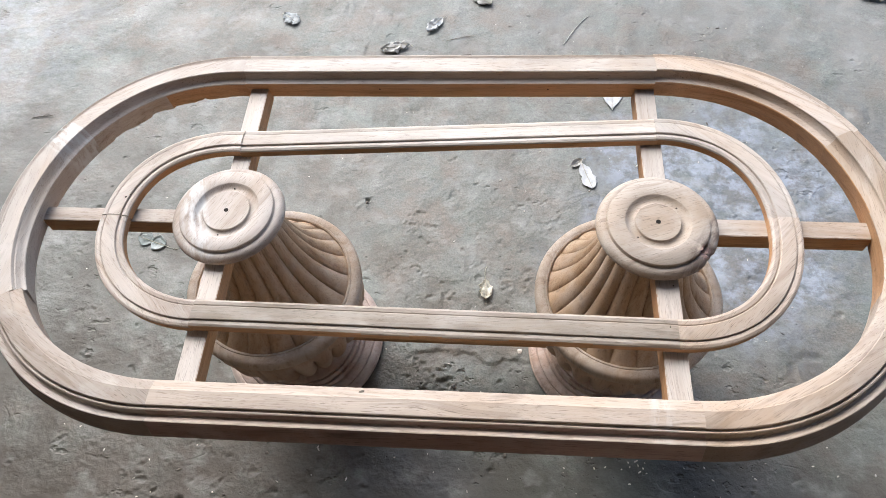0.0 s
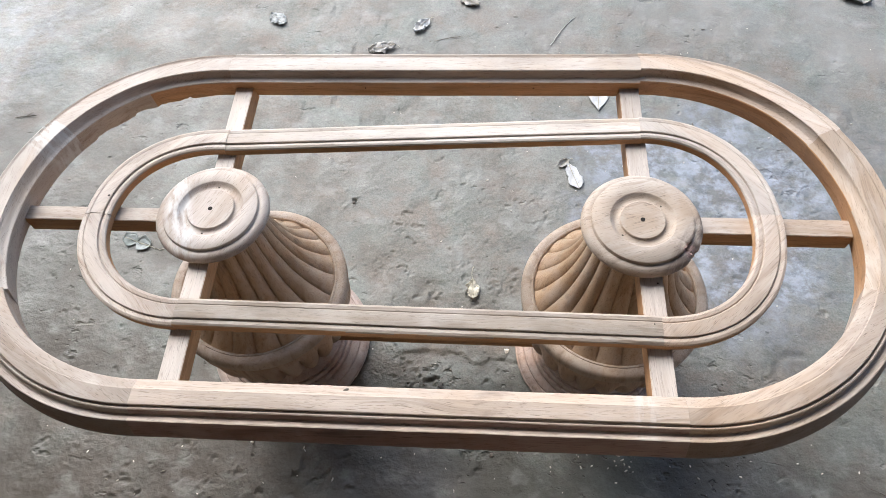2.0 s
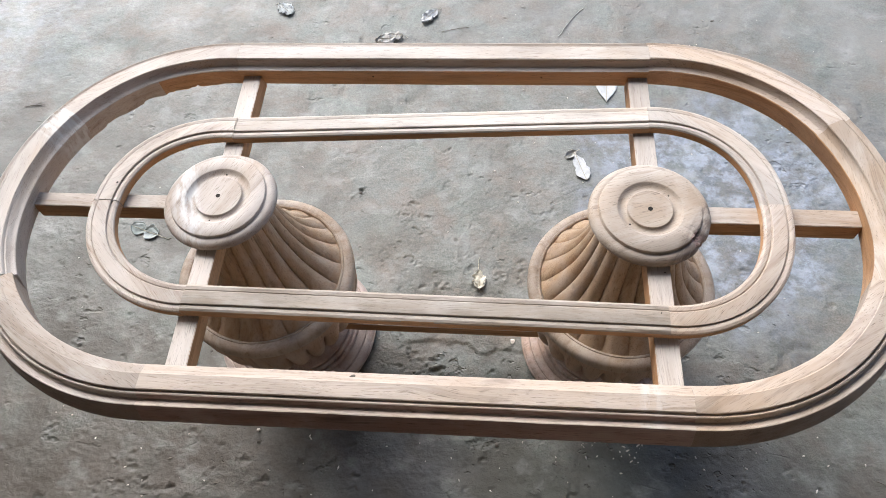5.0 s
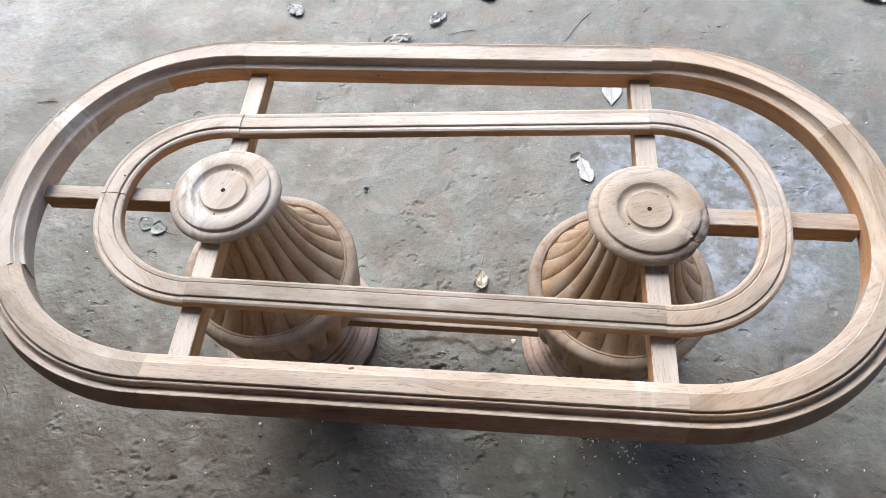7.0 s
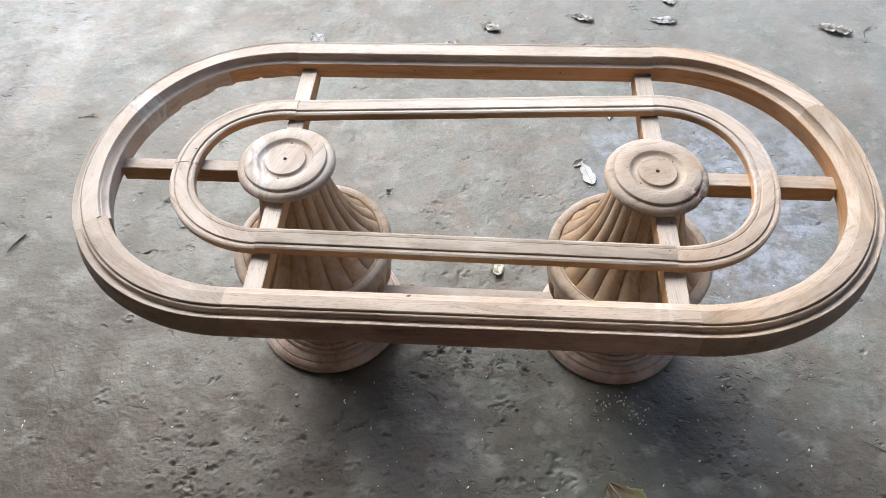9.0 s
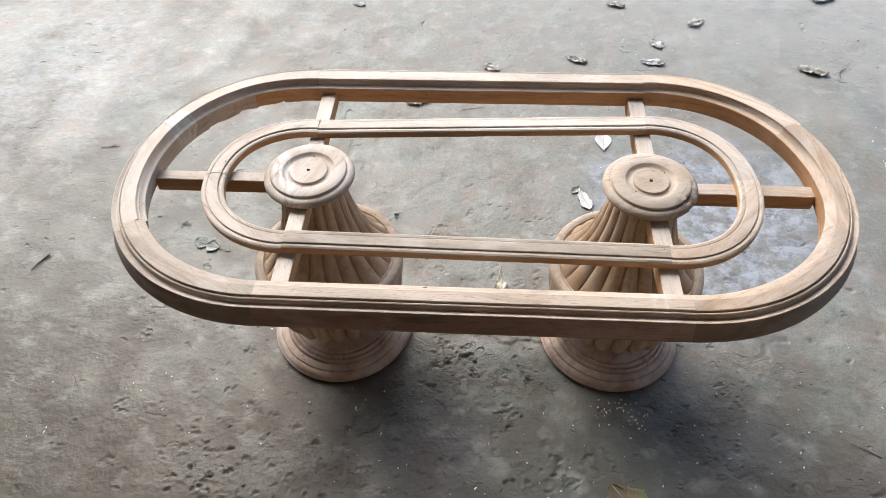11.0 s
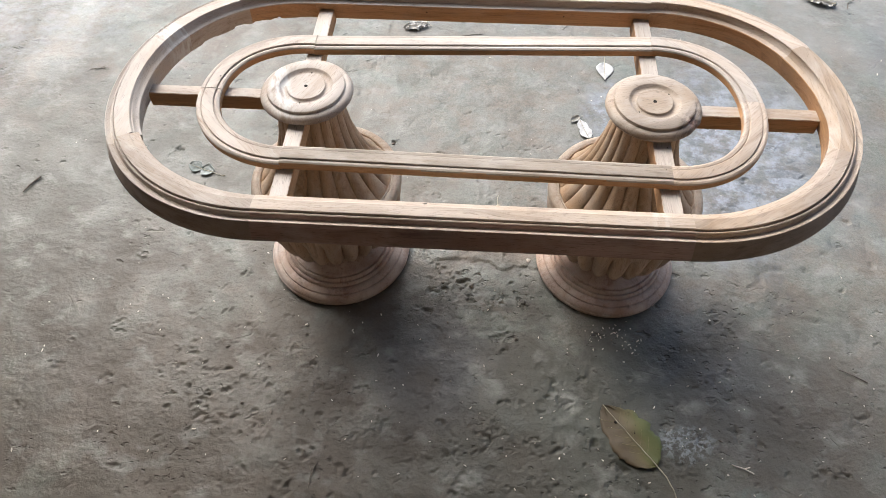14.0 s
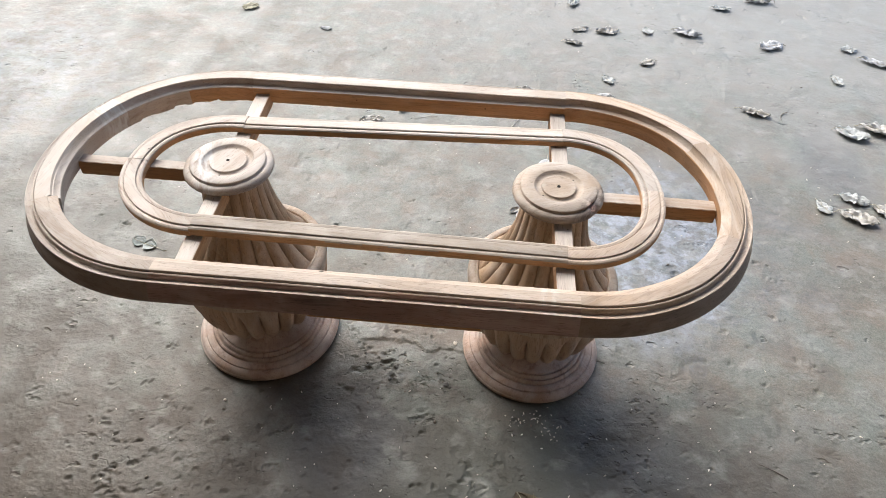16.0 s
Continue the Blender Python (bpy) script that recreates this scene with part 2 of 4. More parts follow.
        return m.math("MULTIPLY", m.ramp(m.math("ABSOLUTE", m.math("SUBTRACT", n, 0.5)), [(0.0, 1.0), (width, 0.0)]), mask)

    broken = m.ramp(m.noise(m.stretch(p, (9, 11, 9), (4, 7, 0)), 1.0, 3, 0.5), [(0.55, 0.0), (0.68, 1.0)])
    marks = scratches(6.0, 0.030, (2, 5, 0), broken)
    rough = m.math("MULTIPLY", m.noise(p, 42.0, 5, 0.68), m.ramp(m.noise(m.stretch(p, (4.5, 6, 4), (1, 3, 0)), 1.0, 5, 0.62), [(0.48, 0.06), (0.64, 1.0)]))
    crumb = m.ramp(m.noise(p, 120.0, 2, 0.5), [(0.74, 0.0), (0.77, 1.0)])
    chalk = m.ramp(m.noise(m.stretch(p, (9, 11, 8), (3, 1, 0)), 1.0, 6, 0.6), [(0.55, 0.0), (0.72, 0.45)])
    col = m.mix(chalk, col, (0.290, 0.290, 0.270))
    col = m.mix(m.math("MULTIPLY", pits, 0.10), col, (0.060, 0.052, 0.042))
    col = m.mix(m.math("MULTIPLY", dents, 0.05), col, (0.075, 0.066, 0.052))
    col = m.mix(m.math("MULTIPLY", crumb, 0.3), col, (0.050, 0.045, 0.038))
    relief = m.math("MULTIPLY_ADD", ridge, 0.35, m.math("MULTIPLY", mid, 1.3))
    normal = m.bump(relief, 0.6, 0.015)
    small = m.math("MULTIPLY_ADD", fine, 0.19, m.math("MULTIPLY", m.math("ADD", grit, speck), 0.055))
    small = m.math("ADD", small, m.math("SUBTRACT", m.math("MULTIPLY", rough, 0.30), m.math("MULTIPLY", marks, 0.10)))
    small = m.math("SUBTRACT", small, m.math("ADD", m.math("MULTIPLY", pits, 0.30), m.math("MULTIPLY", dents, 0.35)))
    normal = m.bump(small, 1.0, 0.0115, normal)
    return m.done(col, m.ramp(mid, [(0.3, 0.68), (0.7, 0.48)]), normal, 0.46)


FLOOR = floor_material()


def plain_material(name, a, b, scale, rough, bump=0.2):
    m = Nodes(name)
    p = m.add("TexCoord").outputs["Object"]
    n = m.noise(p, scale, 6, 0.6)
    col = m.ramp(n, [(0.3, a), (0.7, b)])
    return m.done(col, rough, m.bump(m.noise(p, scale * 6, 4), bump, 0.004), 0.3)


# finish of the unseen walls, ochre so that they bounce warm light
PLASTER = plain_material("unseen_wall_ochre", (0.27, 0.19, 0.13), (0.36, 0.265, 0.19), 2.0, 0.9)
SHEET = plain_material("unseen_roof_sheet", (0.05, 0.05, 0.048), (0.09, 0.088, 0.085), 3.0, 0.6)
HOLE = plain_material("bored_hole", (0.012, 0.010, 0.008), (0.02, 0.016, 0.012), 40.0, 0.9)


def leaf_material(name, a, b, c):
    m = Nodes(name)
    p = m.add("TexCoord").outputs["Object"]
    col = m.ramp(m.noise(p, 28, 5, 0.6), [(0.3, a), (0.5, b), (0.7, c)])
    col = m.mix(m.ramp(m.noise(p, 160, 3), [(0.62, 0.0), (0.72, 0.5)]), col, tuple(0.35 * v for v in a))
    return m.done(col, 0.9, m.bump(m.noise(p, 240, 3), 0.4, 0.001), 0.12)


LEAF_ASH = leaf_material("leaf_ashen", (0.36, 0.36, 0.35), (0.47, 0.47, 0.46), (0.56, 0.56, 0.56))
LEAF_GREY = leaf_material("leaf_grey", (0.30, 0.31, 0.29), (0.42, 0.43, 0.41), (0.54, 0.55, 0.53))
LEAF_LOBED = leaf_material("leaf_grey_green", (0.17, 0.19, 0.175), (0.27, 0.295, 0.275), (0.42, 0.44, 0.425))
LEAF_BROWN = leaf_material("leaf_brown", (0.29, 0.275, 0.235), (0.42, 0.40, 0.36), (0.54, 0.525, 0.49))
LEAF_STRAW = leaf_material("leaf_straw", (0.30, 0.27, 0.18), (0.40, 0.37, 0.27), (0.48, 0.45, 0.34))
LEAF_PALE = leaf_material("leaf_pale_straw", (0.40, 0.37, 0.29), (0.52, 0.49, 0.40), (0.62, 0.59, 0.51))
STALK = leaf_material("leaf_stalk", (0.26, 0.24, 0.18), (0.38, 0.35, 0.27), (0.48, 0.45, 0.36))
TWIG = leaf_material("dark_twig", (0.09, 0.08, 0.065), (0.15, 0.13, 0.11), (0.21, 0.19, 0.16))
CHIP = leaf_material("wood_chip", (0.52, 0.47, 0.40), (0.64, 0.59, 0.52), (0.74, 0.70, 0.64))


VEIN = leaf_material("leaf_vein", (0.15, 0.14, 0.08), (0.20, 0.185, 0.11), (0.25, 0.235, 0.15))


def green_leaf_material():
    m = Nodes("leaf_turning")
    p = m.add("TexCoord").outputs["Object"]
    sep = m.add("SeparateXYZ")
    m.put(sep.inputs[0], p)
    along = m.math("ADD", m.math("MULTIPLY", sep.outputs["X"], 4.0), m.math("MULTIPLY", sep.outputs["Y"], 10.0))
    fac = m.math("ADD", m.math("ADD", along, 0.32), m.math("MULTIPLY", m.math("SUBTRACT", m.noise(p, 22, 5), 0.5), 0.6))
    col = m.ramp(fac, [(0.1, (0.105, 0.082, 0.052)), (0.45, (0.135, 0.112, 0.058)), (0.7, (0.118, 0.122, 0.046)), (1.0, (0.088, 0.105, 0.034))])
    col = m.mix(m.ramp(m.noise(p, 90, 3), [(0.60, 0.0), (0.72, 0.6)]), col, (0.06, 0.05, 0.03))
    return m.done(col, 0.5, m.bump(m.noise(p, 200, 3), 0.4, 0.0008), 0.4)


LEAF_TURNING = green_leaf_material()


# ---- mesh helpers ----
def part(name, bm, material, parent=None, label="", smooth=False, m=None, crease=38, second_at=None, raw=None):
    """Links a bmesh as one mesh object, under a thing or a part where one is given."""
    me = bpy.data.meshes.new(name)
    bmesh.ops.recalc_face_normals(bm, faces=bm.faces)
    bm.to_mesh(me)
    bm.free()
    me.materials.append(material)
    if second_at:
        me.materials.append(raw or SIDE_SHADE)
        me.polygons.foreach_set("material_index", [int(second_at(f.center, f.normal)) for f in me.polygons])
    if smooth:
        me.polygons.foreach_set("use_smooth", [True] * len(me.polygons))
        me.set_sharp_from_angle(angle=radians(crease))
    ob = new(name, me)
    if m is not None:
        ob.matrix_world = m
    if parent is not None:
        ob.parent = parent
    if label:
        tagged(ob, label)
    return ob


def grain(ob, turn, seed):
    """Writes the attribute "grain": the mesh's own coordinates turned so that the fibres run along its first axis."""
    me = ob.data
    co = np.empty(len(me.vertices) * 3)
    me.vertices.foreach_get("co", co)
    r = np.array(turn.to_3x3().inverted())
    rng = random.Random(seed)
    co = co.reshape(-1, 3) @ r.T + [rng.uniform(-9, 9) for _ in range(3)]
    at = me.attributes.new("grain", "FLOAT_VECTOR", "POINT")
    at.data.foreach_set("vector", co.ravel())
    return ob


def turn_z(a):
    return Matrix.Rotation(a, 4, "Z")


UPRIGHT = Matrix.Rotation(-math.pi / 2, 4, "Y")


def sweep(bm, path, profile, wobble=0.0, seed=0, caps=True, torn=()):
    """Sweeps a closed profile of (outwards, up), or one that changes on the way, along rows of (x, y, nx, ny)."""
    rings = []
    for i, (x, y, nx, ny) in enumerate(path):
        ring = []
        rows = profile(i / (len(path) - 1)) if callable(profile) else profile
        for j, (d, z) in enumerate(rows):
            w = wobble * noise.noise((x * 9 + seed, y * 9, j * 3.1)) if wobble else 0
            lift = 0.0
            if j in torn:
                lift = 0.016 * min(1.0, i / 14) * max(0.0, 0.1 + noise.noise((i * 0.13, seed, 2.0)) + 0.35 * noise.noise((i * 0.8, 5.0, seed)))
            ring.append(bm.verts.new((x + nx * (d + w), y + ny * (d + w), z + 0.6 * w + lift)))
        rings.append(ring)
    n = len(rings[0])
    for a, b in zip(rings, rings[1:]):
        for j in range(n):
            bm.faces.new((a[j], a[(j + 1) % n], b[(j + 1) % n], b[j]))
    if caps:
        bm.faces.new(rings[0])
        bm.faces.new(rings[-1][::-1])


def box(bm, x0, x1, y0, y1, z0, z1, bevel=0.0015):
    r = bmesh.ops.create_cube(bm, size=1, matrix=Matrix.Translation(((x0 + x1) / 2, (y0 + y1) / 2, (z0 + z1) / 2)) @ Matrix.Diagonal((x1 - x0, y1 - y0, z1 - z0, 1)))
    if bevel:
        es = list({e for v in r["verts"] for e in v.link_edges})
        bmesh.ops.bevel(bm, geom=es, offset=bevel, segments=2, affect="EDGES")


def lathe(bm, profile, n=96, lobes=0, depth=None, skew=0.0, sharp=0.55, tips=None):
    """A turned form from rows of (radius, z); depth gives the carving of its lobes at each row."""
    rows = []
    for k, (r, z) in enumerate(profile):
        row = []
        for i in range(n):
            a = 2 * math.pi * i / n
            rr = r
            if lobes and depth[k]:
                s = abs(math.sin(lobes * a / 2 + skew))
                rr = r - depth[k] * (1 - s ** sharp)
                if tips:
                    rr -= tips[k] * (1 - s) ** 1.3
            row.append(bm.verts.new((rr * math.cos(a), rr * math.sin(a), z)))
        rows.append(row)
    for a, b in zip(rows, rows[1:]):
        for i in range(n):
            bm.faces.new((a[i], a[(i + 1) % n], b[(i + 1) % n], b[i]))
    return rows


def curve_rows(keys, steps):
    """A smooth run through (r, z) keys."""
    out = []
    pts = [Vector(k) for k in keys]
    for i in range(len(pts) - 1):
        p0, p1, p2, p3 = pts[max(i - 1, 0)], pts[i], pts[i + 1], pts[min(i + 2, len(pts) - 1)]
        for s in range(steps):
            t = s / steps
            out.append(tuple(0.5 * ((2 * p1) + (p2 - p0) * t + (2 * p0 - 5 * p1 + 4 * p2 - p3) * t * t + (3 * p1 - p0 - 3 * p2 + p3) * t ** 3)))
    out.append(tuple(pts[-1]))
    return out


# ---- the slab, and an unseen roof and walls added round the table to shape the light ----
def value_noise(x, y, cell, seed):
    rng = np.random.RandomState(seed)
    table = rng.rand(128, 128)
    u, v = x / cell, y / cell
    i, j = np.floor(u).astype(int), np.floor(v).astype(int)
    f, g = u - i, v - j
    f, g = f * f * (3 - 2 * f), g * g * (3 - 2 * g)
    t = lambda a, b: table[a % 128, b % 128]
    return (t(i, j) * (1 - f) + t(i + 1, j) * f) * (1 - g) + (t(i, j + 1) * (1 - f) + t(i + 1, j + 1) * f) * g - 0.5


def floor_height(x, y):
    h = 0.006 * value_noise(x, y, 0.55, 1) + 0.0040 * value_noise(x, y, 0.17, 2) + 0.0024 * value_noise(x, y, 0.065, 3) + 0.0011 * value_noise(x, y, 0.03, 4)
    hard = np.clip(value_noise(x, y, 0.035, 5) - 0.22, 0, 1) * np.clip(value_noise(x, y, 0.4, 6) + 0.15, 0, 1)
    near = np.exp(-(((np.abs(x) - 0.405) ** 2 + (y - 0.02) ** 2) / 0.06))
    return (h - 0.03 * hard) * (1 - near) - 0.001


def knock_pits(xs, ys, gz):
    """Hollows knocked out of the slab, each with a low lip, in loose clusters."""
    rng = random.Random(41)
    fields = [(0.05, -0.08, 0.14, 0.08, 28), (0.20, -0.62, 0.30, 0.17, 280), (-0.55, -0.55, 0.35, 0.20, 260), (0.75, -0.45, 0.28, 0.20, 90),
              (0.10, 0.38, 0.30, 0.22, 80), (-0.05, 0.15, 0.14, 0.12, 60), (-0.95, 0.10, 0.18, 0.35, 80), (1.0, 0.45, 0.2, 0.3, 60)]
    for cx, cy, sx, sy, count in fields:
        for _ in range(count):
            x, y = rng.gauss(cx, sx), rng.gauss(cy, sy)
            r, flat, turn, deep = 0.0055 + 0.011 * rng.random() ** 2.5, rng.uniform(0.3, 0.8), rng.uniform(-0.9, 0.9), rng.uniform(0.0015, 0.0048)
            if min(math.hypot(x - 0.404, y - 0.027), math.hypot(x + 0.405, y - 0.016)) < 0.24 or not (-1.28 < x < 1.28 and -0.86 < y < 0.70):
                continue
            i0, i1 = np.searchsorted(xs, (x - 2.2 * r, x + 2.2 * r))
            j0, j1 = np.searchsorted(ys, (y - 2.2 * r, y + 2.2 * r))
            u, v = np.meshgrid(xs[i0:i1] - x, ys[j0:j1] - y)
            a, b = u * math.cos(turn) + v * math.sin(turn), (v * math.cos(turn) - u * math.sin(turn)) / flat
            q = np.sqrt(a * a + b * b) / r * (1 + 1.3 * value_noise(u + x, v + y, 0.009, 9) + 1.0 * value_noise(u + x, v + y, 0.005, 10))
            gz[j0:j1, i0:i1] += 0.3 * deep * np.exp(-((q - 1.25) / 0.3) ** 2) - deep * np.clip(1.1 - q, 0, 1) ** 0.8


def broken_edge(gx, gy, gz):
    """The low broken edge of a patch of screed between the two pedestals, and the hollows along it."""
    line = np.interp(gx, (-0.12, -0.01, 0.10, 0.20, 0.33), (-0.006, 0.012, -0.020, -0.010, -0.036)) + 0.016 * value_noise(gx, gy, 0.03, 21) + 0.008 * value_noise(gx, gy, 0.011, 22)
    d = gy - line
    reach = np.clip((gx + 0.14) / 0.06, 0, 1) * np.clip((0.37 - gx) / 0.08, 0, 1)
    gz += 0.0045 * reach * np.clip(d / 0.006 + 0.5, 0, 1) * np.exp(-(np.maximum(d, 0) / 0.07) ** 2)
    gz += 0.0022 * reach * value_noise(gx, gy, 0.014, 23) * np.exp(-((d - 0.03) / 0.045) ** 2)
    for x, y, r, deep in ((-0.020, -0.078, 0.016, 0.008), (0.004, -0.098, 0.009, 0.005), (-0.110, -0.118, 0.016, 0.004), (-0.070, -0.105, 0.011, 0.004), (0.000, -0.130, 0.009, 0.007), (0.010, -0.150, 0.008, 0.007),
                          (-0.113, -0.187, 0.014, 0.006), (-0.301, 0.489, 0.010, 0.011), (0.35, -0.55, 0.012, 0.006), (-0.19, 0.86, 0.02, 0.005)):
        q = np.hypot(gx - x, (gy - y) / 0.7) / r * (1 + 1.5 * value_noise(gx, gy, 0.010, 24))
        gz += 0.3 * deep * np.exp(-((q - 1.3) / 0.3) ** 2) - deep * np.clip(1.15 - q, 0, 1) ** 0.7


def make_floor():
    def axis(lo, a, b, hi, step, far):
        mid = np.concatenate([np.linspace(lo, a, round((a - lo) / step), endpoint=False), np.arange(a, b, 0.004), np.linspace(b, hi, round((hi - b) / step) + 1)])
        grow = np.cumsum(step * 1.35 ** np.arange(1, 40))
        grow = grow[grow < far]
        return np.concatenate([lo - grow[::-1], mid, hi + grow])

    xs, ys = axis(-2.6, -1.3, 1.3, 2.5, 0.0125, 60), axis(-1.2, -0.88, 0.72, 2.9, 0.0125, 60)
    gx, gy = np.meshgrid(xs, ys)
    inner = (np.abs(gx) < 3.2) & (gy > -2) & (gy < 3.6)
    gz = np.where(inner, floor_height(gx, gy), -0.001)
    knock_pits(xs, ys, gz)
    broken_edge(gx, gy, gz)
    co = np.stack([gx, gy, gz], -1).reshape(-1, 3)
    nx, ny = len(xs), len(ys)
    a = (np.arange(ny - 1)[:, None] * nx + np.arange(nx - 1)).ravel()
    quads = np.stack([a, a + 1, a + nx + 1, a + nx], -1)
    me = bpy.data.meshes.new("floor")
    me.from_pydata(co.tolist(), [], quads.tolist())
    me.polygons.foreach_set("use_smooth", [True] * len(me.polygons))
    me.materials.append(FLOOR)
    return tagged(new("floor", me), "worn grey concrete floor with stains and pits", "floor", kind="structure")


make_floor()

# roof and walls stay out of view; sized to shape the light
ROOF_Z, ROOF_BACK, ROOF_LEFT, WALL_RIGHT, WALL_FRONT = 3.0, 0.95, -2.7, 3.1, -2.6


def wall(name, x0, x1, y0, y1, z0, z1, mat, label, category):
    bm = bmesh.new()
    box(bm, x0, x1, y0, y1, z0, z1, 0.004)
    return tagged(part(name, bm, mat), label, category, kind="structure")


wall("unseen_wall_south", ROOF_LEFT, WALL_RIGHT + 0.2, WALL_FRONT - 0.2, WALL_FRONT, -0.05, ROOF_Z, PLASTER, "unseen ochre wall, added to block and warm the light", "wall")
wall("unseen_wall_east", WALL_RIGHT, WALL_RIGHT + 0.2, WALL_FRONT, -0.9, -0.05, ROOF_Z, PLASTER, "unseen ochre wall, added to block and warm the light", "wall")
wall("unseen_wall_west", ROOF_LEFT - 0.2, ROOF_LEFT, WALL_FRONT, 0.85, -0.05, ROOF_Z, PLASTER, "unseen ochre wall, added to block and warm the light", "wall")
wall("ceiling", ROOF_LEFT, WALL_RIGHT + 0.3, WALL_FRONT - 0.3, ROOF_BACK, ROOF_Z, ROOF_Z + 0.12, SHEET, "unseen dull grey roof, added to cut off the sky", "ceiling")

# ---- the table ----
table = tagged(new("dining_table"), "unfinished raw wood table base, racetrack rims on two carved pedestals", "table")


def racetrack(cx, ends, a0, a1, n, power):
    """Rows along one end of a racetrack: a slightly squared half ellipse round (cx, cy) from a0 to a1 degrees."""
    cy, rx, ry = ends

    def at(a):
        c, w = math.cos(a), math.sin(a)
        return cx + rx * math.copysign(abs(c) ** (2 / power), c), cy + ry * math.copysign(abs(w) ** (2 / power), w)

    out = []
    for i in range(n + 1):
        a = radians(a0 + (a1 - a0) * i / n)
        (x0, y0), (x1, y1) = at(a - 0.01), at(a + 0.01)
        k = math.hypot(x1 - x0, y1 - y0)
        square = abs(math.cos(a)) < 0.02 or abs(math.sin(a)) < 0.004
        nx, ny = ((round(math.cos(a)), round(math.sin(a))) if square else ((y1 - y0) / k, (x0 - x1) / k))
        out.append((*at(a), nx, ny))
    return out


def straight(x0, y0, x1, y1, side, n=14):
    dx, dy = x1 - x0, y1 - y0
    k = math.hypot(dx, dy)
    nx, ny = -dy / k * side, dx / k * side
    return [(x0 + dx * i / n, y0 + dy * i / n, nx, ny) for i in range(n + 1)]


# outer rim; offsets run outwards from the line of its inner top edge, drops from its top
TOP = 0.6825
MOULDING = [(0.0290, TOP), (0.0302, TOP - 0.0010), (0.0308, TOP - 0.0068), (0.0326, TOP - 0.0072),
            (0.0336, TOP - 0.0040), (0.0356, TOP - 0.0034), (0.0374, TOP - 0.0046), (0.0382, TOP - 0.0098), (0.0402, TOP - 0.0146), (0.0440, TOP - 0.0152), (0.0490, TOP - 0.0128), (0.0518, TOP - 0.0112),
            (0.0534, TOP - 0.0116), (0.0540, TOP - 0.0150), (0.0572, TOP - 0.0260), (0.0612, TOP - 0.0370), (0.0645, TOP - 0.0470), (0.0652, TOP - 0.0550), (0.0635, TOP - 0.0605),
            (0.0590, TOP - 0.0625), (0.0450, TOP - 0.0630), (0.0430, TOP - 0.0740), (-0.0040, TOP - 0.0740), (-0.0065, TOP - 0.0720)]
# rebated for a glass along the back
OUTER = [(-0.0040, TOP - 0.0015), (-0.0025, TOP)] + MOULDING + [(-0.0200, TOP - 0.0225), (-0.0188, TOP - 0.0206), (-0.0130, TOP - 0.0200),
         (-0.0075, TOP - 0.0180), (-0.0030, TOP - 0.0125), (-0.0012, TOP - 0.0060)]
BACK = [(d - (0.003 if d < 0 else 0), z) for d, z in OUTER]
# the same rebate cut shallower, without its undercut
SOFT = OUTER[:-6] + [(-0.0195, TOP - 0.0205), (-0.0183, TOP - 0.0190), (-0.0150, TOP - 0.0178), (-0.0115, TOP - 0.0150), (-0.0080, TOP - 0.0100), (-0.0055, TOP - 0.0050)]
# not rebated yet: only the arris is planed down to a scribed line
WHOLE = [(0.0030, TOP - 0.0012), (0.0042, TOP)] + MOULDING + [(-0.0160, TOP - 0.0120), (-0.0146, TOP - 0.0102), (-0.0105, TOP - 0.0080), (-0.0060, TOP - 0.0058),
         (-0.0015, TOP - 0.0036), (0.0008, TOP - 0.0024)]
# the same on the round ends, where it is only begun
GENTLE = WHOLE[:-6] + [(d, TOP - 0.55 * (TOP - z)) for d, z in WHOLE[-6:]]
OUT_X, OUT_Y, OUT_S, OUT_R = -0.004, 0.008, 0.435, 0.3575
OUT_TURN = radians(0.8)
# the frame lies a touch higher along its front
frame_turn = Matrix.Translation((OUT_X, OUT_Y, TOP)) @ turn_z(OUT_TURN) @ Matrix.Rotation(radians(-0.75), 4, "X") @ Matrix.Translation((0, 0, -TOP))


def fading(a, b, t0, t1):
    """A profile that turns from a into b between the shares t0 and t1 of a piece's length."""
    def at(t):
        f = min(1.0, max(0.0, (t - t0) / (t1 - t0)))
        f = f * f * (3 - 2 * f)
        return [(p[0] + (q[0] - p[0]) * f, p[1] + (q[1] - p[1]) * f) for p, q in zip(a, b)]
    return at


def rim_piece(name, path, profile, mat, direction, seed, m, wobble=0.0006, label="", torn=(), raw=None, test=None):
    bm = bmesh.new()
    sweep(bm, path, profile, wobble, seed, True, torn)
    ob = part(name, bm, mat, table, label, True, m, 26, test, raw)
    return grain(ob, turn_z(direction), seed)


def arc(cx, a0, a1, n=22, r=OUT_R):
    return racetrack(cx, (0, r, r), a0, a1, n, 2.1)


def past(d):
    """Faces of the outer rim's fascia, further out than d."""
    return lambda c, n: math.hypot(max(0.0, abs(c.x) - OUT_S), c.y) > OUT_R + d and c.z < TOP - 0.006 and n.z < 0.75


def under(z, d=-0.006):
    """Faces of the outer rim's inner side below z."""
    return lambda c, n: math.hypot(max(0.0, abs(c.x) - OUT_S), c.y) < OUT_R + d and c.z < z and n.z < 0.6


